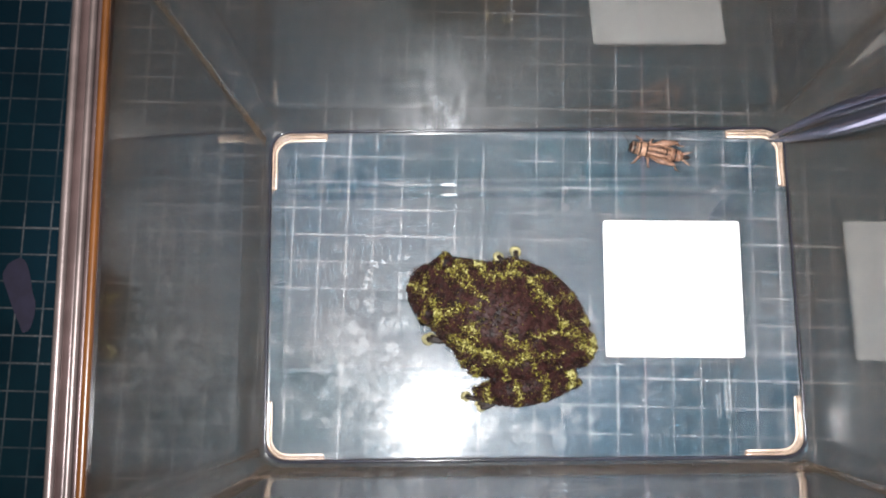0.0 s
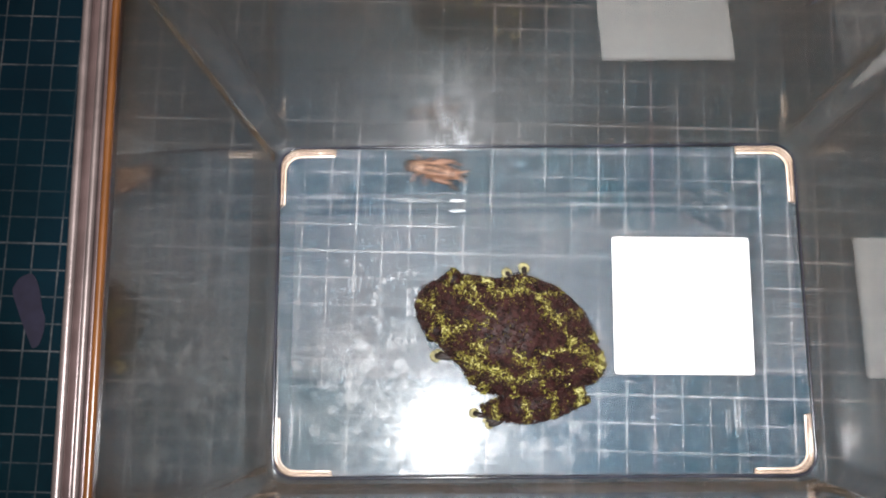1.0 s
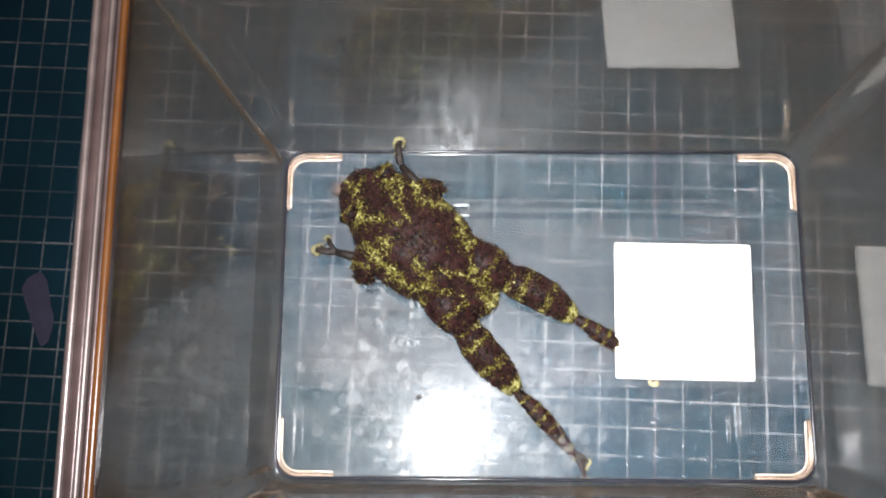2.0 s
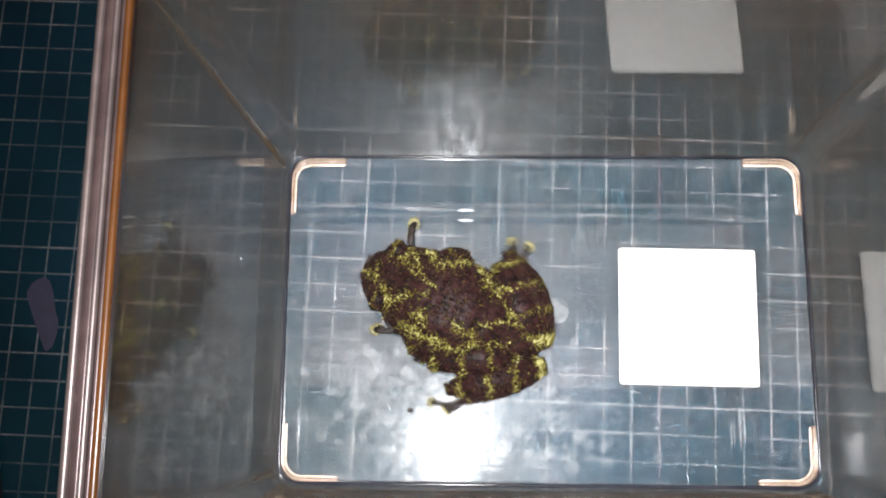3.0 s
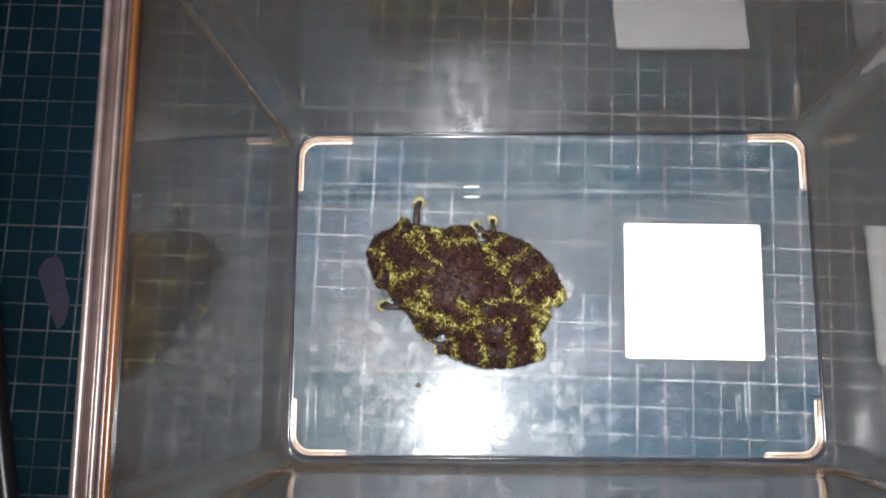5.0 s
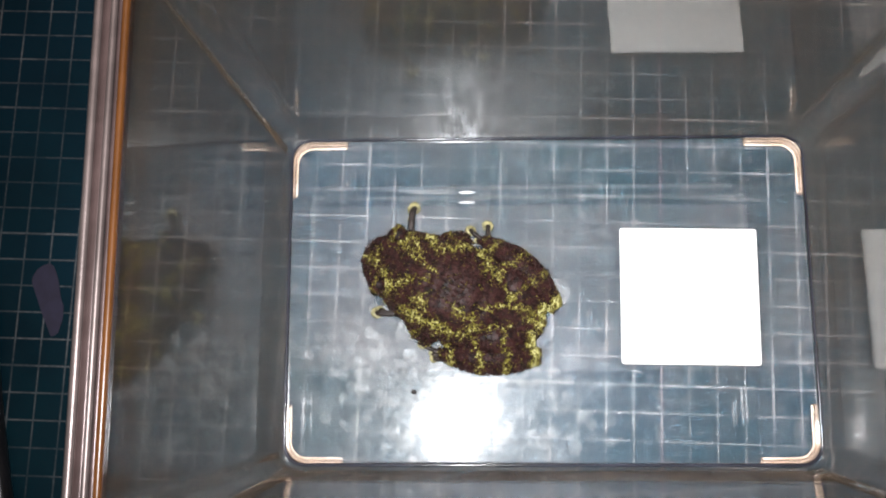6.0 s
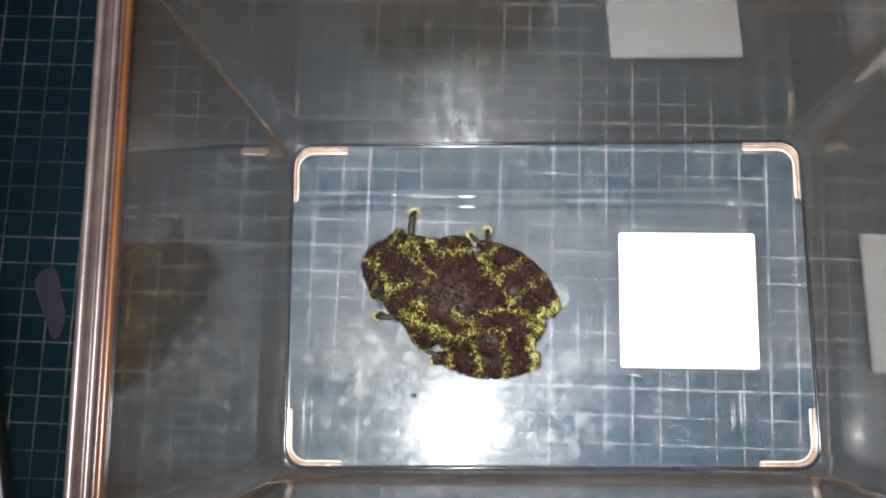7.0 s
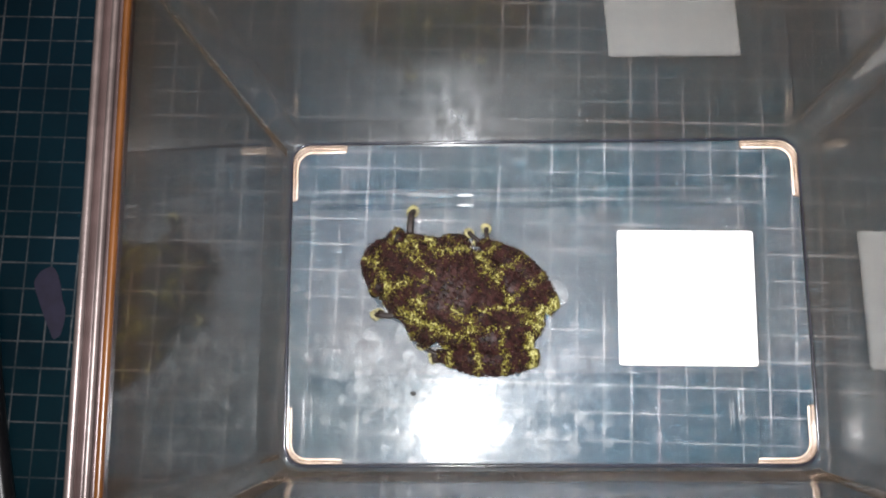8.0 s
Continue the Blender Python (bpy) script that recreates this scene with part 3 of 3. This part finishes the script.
def warty(name, parent, rings, lichen, warts, seed, label="", wart_size=(0.22, 0.6), rough=0.35, material=None):
    """Loft rings given in millimetres, roughen them, and set small warts on them; lichen(x, y) is stored for the skin."""
    rnd = random.Random(seed)
    bm = bmesh.new()
    vs = loft(bm, rings)
    bm.normal_update()
    bmesh.ops.recalc_face_normals(bm, faces=bm.faces[:])
    bm.normal_update()
    for v in bm.verts:
        p = v.co
        v.co = p + v.normal * (rough * noise.noise(p * 0.9) + 0.6 * rough * noise.noise(p * 2.3))
    bm.normal_update()
    values = {v: 0.6 * lichen(v.co.x, v.co.y) - 0.13 for v in bm.verts}
    faces = [f for f in bm.faces if len(f.verts) == 4 and f.normal.z > -0.35]
    area = [f.calc_area() * (0.75 + 2.0 * max(0, lichen(*f.calc_center_median().xy) + 0.05)) for f in faces]
    spots = []
    for f in rnd.choices(faces, area, k=warts):
        c = f.calc_center_median() + Vector([rnd.uniform(-0.7, 0.7) for _ in range(3)])
        spots.append((c, f.normal.copy()))
    for c, nrm in spots:
        lv = lichen(c.x, c.y)
        r = rnd.uniform(*wart_size)
        h = r * rnd.uniform(0.8, 1.7)
        side = nrm.orthogonal().normalized()
        other = nrm.cross(side)
        a0 = rnd.uniform(0, 6)
        lv += rnd.uniform(-0.40, 0.28)
        base = [bm.verts.new(c + (side * math.cos(a0 + k * 1.2566) + other * math.sin(a0 + k * 1.2566)) * r - nrm * r * 0.3) for k in range(5)]
        mid = [bm.verts.new(c + (side * math.cos(a0 + k * 1.2566) + other * math.sin(a0 + k * 1.2566)) * r * 0.75 + nrm * h * 0.6) for k in range(5)]
        tip = bm.verts.new(c + nrm * h)
        for k in range(5):
            j = (k + 1) % 5
            bm.faces.new((base[k], base[j], mid[j], mid[k])), bm.faces.new((mid[k], mid[j], tip))
        for v in base:
            values[v] = lv - 0.35
        for v in mid:
            values[v] = lv
        values[tip] = lv + 0.35
    bm.verts.index_update()
    vals = [values[v] for v in bm.verts]
    for v in bm.verts:
        v.co *= MM
    ob = part(name, bm, material or SKIN, parent, label)
    at = ob.data.attributes.new("lichen", "FLOAT", "POINT")
    at.data.foreach_set("value", vals)
    return ob


WIDTH = ((37.6, 1.0), (36.6, 3.9), (34.5, 6.9), (31, 9.8), (26, 12.2), (19, 14.6), (12, 16.6), (4, 17.6), (-4, 16.8), (-12, 14.2), (-19, 11.0), (-25, 8.6), (-29.5, 6.0), (-31.5, 3.6), (-32.5, 1.0))
TOP = ((37.6, 5.5), (36.6, 7.6), (34.5, 10.2), (31, 12.8), (26, 15.6), (19, 18.5), (12, 20.8), (4, 22.0), (-4, 21.0), (-12, 18.2), (-19, 14.6), (-25, 11.6), (-29.5, 9.0), (-31.5, 7.0), (-32.5, 5.0))
LOW = ((37.6, 4.5), (34.5, 3.0), (26, 1.6), (12, 0.7), (-5, 0.5), (-20, 0.8), (-29, 2.0), (-32.5, 4.0))


def body_rings():
    rings = []
    xs = [37.4, 37.1] + [36.6 - 0.65 * k for k in range(106)] + [-32.5]
    for x in xs:
        w, t, b = curve_at(WIDTH, x), curve_at(TOP, x), curve_at(LOW, x)
        turn = max(0, min(1, (x - 6) / 22))
        lean = 2.3 * turn * turn * (3 - 2 * turn)
        ring = []
        for k in range(72):
            a = 2 * math.pi * k / 72
            c, s = math.cos(a), math.sin(a)
            y = w * math.copysign(abs(c) ** 0.82, c)
            mid = b + (t - b) * 0.36
            z = mid + (t - mid) * abs(s) ** 0.9 if s > 0 else mid - (mid - b) * abs(s) ** 0.7
            ring.append((x - 0.5, y - lean, z))
        rings.append(ring)
    return rings


def limb_rings(length, widths, heights, bend=0.0, sides=26, n=40):
    """A flattened limb from the origin along x, resting on z = 0."""
    rings = []
    for i in range(n + 1):
        s = i / n
        e = max(0.12, math.sin(math.pi * min(1, max(0, 0.02 + 0.96 * s))) ** 0.35)
        w = e * curve_at(widths, s)
        h = e * curve_at(heights, s)
        x = length * s
        y0 = bend * math.sin(math.pi * s)
        rings.append([(x, y0 + w * math.cos(a), h * 0.85 + h * 0.85 * math.sin(a)) for a in [2 * math.pi * k / sides for k in range(sides)]])
    return rings


def toes(bm_limb, bm_pad, root, spread, rnd):
    """Toes from a root: for each its angle, length and the radius of its round pad."""
    for angle, ln, disc in spread:
        a = radians(angle)
        way, side = Vector((math.cos(a), math.sin(a), 0)), Vector((-math.sin(a), math.cos(a), 0))
        tip = Vector(root) + way * ln
        tip.z = 0.9
        pts = [Vector(root).lerp(tip, k / 5) + Vector((0, 0, 0.6 * math.sin(math.pi * k / 5))) + side * 0.5 * math.sin(math.pi * k / 5) for k in range(6)]
        tube(bm_limb, [p * MM for p in pts], [0.0011, 0.0009, 0.00105, 0.0008, 0.00095, 0.0009], 9)
        ball(bm_pad, tip * MM, disc * MM, disc * MM * 0.92, 0.6 * MM, 14, 7)
        ball(bm_limb, (tip - way * 0.2 * disc + Vector((0, 0, 0.50))) * MM, 0.5 * disc * MM, None, 0.30 * MM, 10, 5)
        for j in range(9):
            b = 2 * math.pi * j / 9 + rnd.uniform(-0.25, 0.25)
            q = disc * rnd.uniform(0.7, 0.95)
            ball(bm_pad, (tip + Vector((q * math.cos(b), q * math.sin(b), rnd.uniform(0.25, 0.5)))) * MM, rnd.uniform(0.25, 0.42) * MM, None, None, 6, 4)


def make_frog():
    frog = thing("frog", "mossy brown and yellow-green warty tree frog crouching on the box floor", "frog")
    warty("body", frog, body_rings(), lichen_on_body, 15000, 11, "", (0.15, 0.45))
    for s in (-1, 1):
        bm = bmesh.new()
        ball(bm, (0, 0, 0), 0.0030, 0.0030, 0.0029, 16, 10)
        eye = part("eye", bm, EYE, frog, "dark bronze eye")
        eye.matrix_local = pose(0.0270, s * 0.0104 - 0.0022, 0.0118, 0, 0, 0)
        bm = bmesh.new()
        ball(bm, (0.0004, s * 0.0022, 0.0002), 0.0016, 0.0012, 0.0010, 10, 6)
        part("pupil", bm, PUPIL, eye)
        rings = []
        for k in range(1, 10):
            a = math.pi * k / 18
            rings.append([(3.5 * math.sin(a) * math.cos(b), 3.2 * math.sin(a) * math.sin(b), 3.4 * math.cos(a)) for b in [2 * math.pi * j / 18 for j in range(18)]])
        lid = warty("eyelid", frog, rings, lambda x, y: 0.15 + 0.3 * math.sin(x * 1.3), 90, 30 + s, "", (0.2, 0.45), 0.2)
        lid.matrix_local = pose(0.0270, s * 0.0096 - 0.0022, 0.0122, s * 16, 0, 0)
    rnd = random.Random(9)
    made = {}
    for side, s in (("l", 1), ("r", -1)):
        length = 36.5 if s > 0 else 37.5
        made[side + "shank"] = warty("shank", frog, limb_rings(length, ((0, 4.4), (0.2, 5.5), (0.6, 5.6), (1, 3.4)), ((0, 4.0), (0.3, 6.0), (0.7, 5.6), (1, 3.6)), s * 1.2),
                                     lichen_on_leg(9.9, 0.3, length), 4200, 40 + s, "", (0.15, 0.44))
        made[side + "thigh"] = warty("thigh", frog, limb_rings(33, ((0, 6.0), (0.4, 7.0), (1, 4.2)), ((0, 6.0), (0.4, 7.0), (1, 5.0))),
                                     lichen_on_leg(10.0, 1.0, 33), 1100, 50 + s)
        limb, pad = bmesh.new(), bmesh.new()
        toes(limb, pad, (31.5, s * 0.6, 1.8), ((13, 5.6, 1.6), (-21, 10.6, 2.0), (-5, 6.0, 1.4)) if s > 0 else ((5.5, 9.6, 2.1), (-37, 7.4, 2.2), (22, 5.6, 1.3)), rnd)
        foot = warty("foot", frog, limb_rings(34, ((0, 2.4), (0.4, 3.2), (0.8, 2.4), (1, 1.7)), ((0, 2.0), (0.4, 2.3), (1, 1.4)), s * 0.6),
                     fringe_on_foot, 500, 70 + s, "dark hind foot with a pale barred fringe", (0.12, 0.34))
        part("toe", limb, LIMB_DARK, foot, "dark mottled toes")
        part("toe_pad", pad, PAD, foot, "pale green round toe pads")
        made[side + "foot"] = foot
        made[side + "arm"] = warty("upper_arm", frog, limb_rings(15, ((0, 4.2), (0.5, 4.6), (1, 3.6)), ((0, 4.0), (0.5, 4.6), (1, 3.6))), lichen_on_leg(7.5, 0.2, 15), 600, 60 + s)
        limb, pad = bmesh.new(), bmesh.new()
        reach = 14 if s < 0 else 12.5
        tube(limb, [(0, 0, 0.0030), (reach * 0.5 * MM, 0, 0.0030), (reach * MM, 0, 0.0020)], [0.0025, 0.0017, 0.0012], 12)
        spread = ((-36, 9.4, 2.4), (-29, 8.6, 1.8), (-22, 5.0, 1.2)) if s < 0 else ((9, 7.4, 2.3), (-1, 6.4, 1.6), (-40, 6.0, 1.4))
        toes(limb, pad, (reach - 0.5, 0, 1.8), spread, rnd)
        made[side + "hand"] = part("forearm", limb, LIMB_DARK, frog, "dark banded forearm with pale finger tips")
        part("finger_pad", pad, PAD, made[side + "hand"], "pale green round finger pads")
    return frog, made


FROG, FROG_PIECES = make_frog()


# ---- the cricket: x ahead ----
def make_cricket():
    cr = thing("cricket", "tan house cricket with dark bands on its head and back", "cricket")

    def seg(name, xs, ws, hs, z, material, label=""):
        bm = bmesh.new()
        rings = []
        for x, w, h in zip(xs, ws, hs):
            rings.append([(x * MM, w * MM * math.cos(a), (z + h * math.sin(a)) * MM) for a in [2 * math.pi * k / 14 for k in range(14)]])
        loft(bm, rings)
        return part(name, bm, material, cr, label)
    seg("abdomen", (-10.5, -10, -8, -5, -2, 1, 3), (0.6, 1.4, 2.2, 2.7, 2.8, 2.6, 2.2), (0.6, 1.2, 1.9, 2.2, 2.3, 2.2, 1.9), 3.0, CRICKET)
    for k in range(7):
        x = -9.0 + 1.7 * k
        w = curve_at(((-10, 1.5), (-8, 2.3), (-5, 2.8), (3, 2.7)), x) + 0.12
        bm = bmesh.new()
        rings = [[((x + dx) * MM, w * f * MM * math.cos(a), (3.0 + w * 0.84 * f * math.sin(a)) * MM) for a in [math.pi * j / 10 for j in range(11)]] for dx, f in ((-0.35, 0.97), (0, 1.0), (0.35, 0.97))]
        loft(bm, rings, False, False)
        bmesh.ops.solidify(bm, geom=bm.faces[:], thickness=0.00008)
        part("back_band", bm, CRICKET_DARK if k % 2 else CRICKET_PALE, cr)
    for s in (-1, 1):
        bm = bmesh.new()
        rings = []
        for i in range(9):
            t = i / 8
            x = 3.2 - 9.5 * t
            w = 1.25 * math.sin(math.pi * (0.25 + 0.72 * t)) ** 0.7
            rings.append([(x * MM, (s * 1.15 + w * math.cos(a)) * MM, (5.25 - 0.5 * t + 0.22 * math.sin(a)) * MM) for a in [2 * math.pi * j / 10 for j in range(10)]])
        loft(bm, rings)
        wing = part("wing", bm, CRICKET, cr, "folded amber wing")
        for y, mm in ((2.15, CRICKET_PALE), (1.1, CRICKET_DARK), (0.25, CRICKET_PALE)):
            bm = bmesh.new()
            tube(bm, [(0.0030, s * y * 0.8 * MM, 0.0054), (-0.001, s * y * MM, 0.0055), (-0.0058, s * y * 0.75 * MM, 0.0050)], [0.00018, 0.00024, 0.00015], 6)
            part("wing_vein", bm, mm, wing)
    seg("thorax", (2.6, 3.2, 4.6, 6.0, 6.6), (2.0, 2.6, 2.7, 2.5, 2.0), (1.8, 2.3, 2.4, 2.2, 1.8), 3.2, CRICKET_PALE, "pale collar with dark marks")
    for x, w in ((3.3, 2.7), (5.7, 2.65)):
        bm = bmesh.new()
        rings = [[((x + dx) * MM, w * MM * math.cos(a), (3.2 + w * 0.9 * math.sin(a)) * MM) for a in [math.pi * j / 10 for j in range(11)]] for dx in (-0.3, 0.3)]
        loft(bm, rings, False, False)
        bmesh.ops.solidify(bm, geom=bm.faces[:], thickness=0.0001)
        part("collar_band", bm, CRICKET_DARK, cr)
    seg("head", (6.4, 7.0, 8.2, 9.2, 9.8), (1.7, 2.2, 2.3, 1.8, 0.8), (1.7, 2.1, 2.2, 1.8, 0.8), 3.0, CRICKET_DARK, "dark head")
    for x, w in ((7.1, 2.32), (8.5, 2.25)):
        bm = bmesh.new()
        rings = [[((x + dx) * MM, w * MM * math.cos(a), (3.0 + w * 0.95 * math.sin(a)) * MM) for a in [math.pi * j / 10 for j in range(11)]] for dx in (-0.28, 0.28)]
        loft(bm, rings, False, False)
        bmesh.ops.solidify(bm, geom=bm.faces[:], thickness=0.0001)
        part("head_band", bm, CRICKET_PALE, cr, "cream band")
    for s in (-1, 1):
        bm = bmesh.new()
        ball(bm, (0.0084, s * 0.0019, 0.0034), 0.0006, None, None, 8, 6)
        part("eye", bm, CRICKET_DARK, cr)
        bm = bmesh.new()
        tube(bm, [(0.0095, s * 0.0007, 0.0036), (0.012, s * 0.0030, 0.0045), (0.015, s * 0.0065, 0.0035), (0.017, s * 0.010, 0.0022)], [0.00014, 0.00009, 0.00006, 0.00004], 5)
        part("antenna", bm, CRICKET_DARK, cr)
        bm = bmesh.new()
        tube(bm, [(0.001, s * 0.0020, 0.0028), (-0.002, s * 0.0032, 0.0040), (-0.0072, s * 0.0042, 0.0050)], [0.0010, 0.0014, 0.0006], 9, 0.8)
        part("hind_femur", bm, CRICKET_LEG, cr, "stout tan jumping leg")
        bm = bmesh.new()
        tube(bm, [(-0.0070, s * 0.0042, 0.0049), (-0.0078, s * 0.0042, 0.0028), (-0.0090, s * 0.0046, 0.0004), (-0.0105, s * 0.0050, 0.0003)], [0.0005, 0.0004, 0.00035, 0.0002], 6)
        part("hind_shin", bm, CRICKET_LEG, cr)
        for x, dx, reach in ((5.0, 1.6, 5.6), (3.0, -1.4, 5.8)):
            bm = bmesh.new()
            tube(bm, [(x * MM, s * 0.0018, 0.0018), ((x + dx * 0.6) * MM, s * 0.0036, 0.0034), ((x + dx) * MM, s * reach * 0.82 * MM, 0.0006), ((x + dx * 1.6) * MM, s * reach * MM, 0.0002)], [0.0006, 0.0005, 0.00035, 0.0002], 6)
            part("leg", bm, CRICKET_LEG, cr)
        bm = bmesh.new()
        tube(bm, [(-0.0100, s * 0.0010, 0.0030), (-0.0118, s * 0.0018, 0.0028), (-0.0134, s * 0.0027, 0.0024)], [0.0004, 0.0003, 0.0001], 6)
        part("cercus", bm, CRICKET_PALE, cr)
    bm = bmesh.new()
    tube(bm, [(-0.0098, 0, 0.0032), (-0.0115, 0, 0.0033), (-0.0128, 0, 0.0032)], [0.0007, 0.0007, 0.0003], 8)
    part("tail_tip", bm, CRICKET_DARK, cr, "black tail tip")
    return cr


CRICKET_OB = make_cricket()


def make_tweezers():
    tw = thing("tweezers", "long dark blue-grey steel tweezers held over the box", "tweezers")
    for s in (-1, 1):
        bm = bmesh.new()
        rings = []
        for k in range(15):
            t = k / 14
            z = 0.145 * t
            x = s * (0.0007 + 0.0036 * math.sin(math.pi * min(1, t * 0.98) * 0.98) ** 0.8)
            w = 0.0005 + 0.0022 * min(1, t * 2.2)
            d = 0.0005 + 0.0017 * min(1, 2 * t)
            rings.append([(x + d * math.cos(a), w * math.sin(a), z) for a in [2 * math.pi * (j + 0.5) / 10 for j in range(10)]])
        loft(bm, rings)
        part("tweezer_arm", bm, STEEL, tw)
    bm = bmesh.new()
    loft(bm, [[(0.0035 * math.cos(a), 0.0038 * math.sin(a), z) for a in [2 * math.pi * j / 12 for j in range(12)]] for z in (0.138, 0.141, 0.150)])
    part("joint", bm, STEEL, tw)
    return tw


TWEEZERS = make_tweezers()


def make_dropping():
    bm = bmesh.new()
    ball(bm, (0, 0, 0.0007), 0.0011, 0.0008, 0.0007, 10, 7)
    return tagged(part("dropping", bm, DUNG), "tiny dark dropping on the wet box floor", "dropping")


DROPPING = make_dropping()


# ---- what moves ----
def motions():
    z = ZI + 0.0002
    a = pose(-0.0099, -0.0120, z, 0, 0, 160.1)
    b = pose(-0.0330, 0.0002, z, 0, 0, 158.8)
    b0 = pose(-0.0320, 0.0026, z, 0, 0, 158.8)
    lunge = pose(-0.0440, 0.0210, z + 0.005, 0, -6, 141)
    walk(FROG, [(0, a), (1.65, a), (1.8, pose(-0.014, -0.009, z + 0.002, 0, -4, 152)), (2.0, lunge), (2.15, lunge),
                (2.5, pose(-0.0345, 0.0065, z, 0, 0, 156)), (2.8, b0), (3.0, pose(-0.0325, 0.0010, z, 0, 0, 158.8)), (3.2, b), (8.0, b)])

    def leg(name, rest_a, rest_b, opened, stretched, dz=0.0, between=None):
        between = between or [(p + q) / 2 for p, q in zip(opened, stretched)]

        def at(q):
            x, y, ang = q
            return pose(x * MM, y * MM, dz, 0, 0, ang)
        walk(FROG_PIECES[name], [(0, at(rest_a)), (1.65, at(rest_a)), (1.8, at(opened)), (1.9, at(between)), (2.0, at(stretched)), (2.15, at(stretched)), (2.3, at(between)), (2.5, at(opened)),
                           (2.9, at(opened)), (3.1, at([(p * 3 + q) / 4 for p, q in zip(rest_b, opened)])), (3.2, at(rest_b)), (8.0, at(rest_b))])
    leg("lshank", (-29.5, 9.6, 29), (-35.5, 9.5, 20), (-36.8, 4.8, 41), (-58.0, 17.0, -12), 0.0012)
    leg("rshank", (-27.5, -6.6, -23), (-35.5, -8.7, -22), (-34.4, 2.6, -55.6), (-58.0, -17.0, 12), 0.0012)
    leg("lthigh", (-23, 5, 26), (-31, 4, 22), (-25, 6, 30), (-34, 12, -8), 0.003)
    leg("rthigh", (-23, -5, -26), (-31, -4, -22), (-31, 3, -52), (-34, -12, 8), 0.003)
    leg("lfoot", (-32.5, 10.5, 31), (-35.0, 11.5, 17), (-37.6, 7.2, 50), (-57.0, 17.0, 172), 0.0)
    leg("rfoot", (-29.0, -9.0, -19), (-34.5, -11.0, -20), (-35.5, 4.0, -63), (-57.0, -17.0, -172), 0.0, (-45.0, -12.0, -118))
    leg("larm", (14, 10, 140), (14, 10, 140), (14, 10, 135), (16, 10, 120), 0.002)
    leg("rarm", (14, -9, -135), (14, -11, -138), (14, -11, -140), (16, -10, -120), 0.002)
    leg("lhand", (5.2, 10.5, 9), (6.5, 11.5, 10), (6.2, 12.4, 10), (12, 15, 24), 0.0)
    leg("rhand", (0, -8, 6), (13.4, -8, -38), (13.4, -8, -38), (12, -17, -10), 0.0)

    zc = ZI + 0.0001
    track = ((0, 0.0466, 0.0506), (0.1, 0.0466, 0.0506), (0.2, 0.0434, 0.0500), (0.3, 0.0315, 0.0502), (0.4, 0.0170, 0.0501), (0.5, 0.0072, 0.0504),
             (0.6, 0.0052, 0.0504), (0.7, 0.0044, 0.0504), (0.8, -0.0084, 0.0512), (0.9, -0.0246, 0.0512), (1.0, -0.0384, 0.0505), (1.1, -0.0532, 0.0505),
             (1.2, -0.0703, 0.0504), (1.3, -0.0793, 0.0512), (1.7, -0.0800, 0.0510), (1.95, -0.0800, 0.0510))
    rows = [(t, pose(x, y, zc, 0, 0, 168)) for t, x, y in track]
    # seized and swallowed: it stays inside the frog from here on
    inside = pose(0, 0, 0.0085, 0, 0, 0)
    rows += [(2.1, lunge @ inside), (2.15, lunge @ inside), (2.5, pose(-0.0345, 0.0065, z, 0, 0, 156) @ inside), (2.8, b0 @ inside), (3.2, b @ inside), (8.0, b @ inside)]
    walk(CRICKET_OB, rows)

    rest = pose(0.25, 0.14, 0.0085, 0, 90, 20)
    held = ((0, 0.0896, 0.0556, ZI + 0.001, 11, 0), (0.3, 0.082, 0.0546, ZI + 0.001, 11, 0), (0.5, 0.0721, 0.0534, ZI + 0.001, 10, 6), (0.6, 0.0628, 0.0500, 0.010, 8, 9), (0.7, 0.0505, 0.0498, 0.020, 5, 13),
            (0.8, 0.0443, 0.0514, 0.050, 0, 17), (0.9, 0.0502, 0.0597, 0.075, -2, 20), (1.0, 0.0690, 0.0740, 0.10, -2, 24), (1.2, 0.10, 0.10, 0.20, 4, 30))
    turned = pose(0, 0, 0, 0, 0, 55)
    walk(TWEEZERS, [(t, pose(x, y, h, rx, ry) @ turned) for t, x, y, h, rx, ry in held] + [(1.35, pose(0.21, 0.14, 0.10, 12, 55, 10)), (1.5, rest), (8.0, rest)])

    walk(DROPPING, [(0, pose(-0.020, -0.016, ZI + 0.0001)), (1.7, pose(-0.020, -0.016, ZI + 0.0001)), (2.1, pose(-0.0487, -0.0342, ZI + 0.0001)), (8.0, pose(-0.0487, -0.0342, ZI + 0.0001))])


motions()
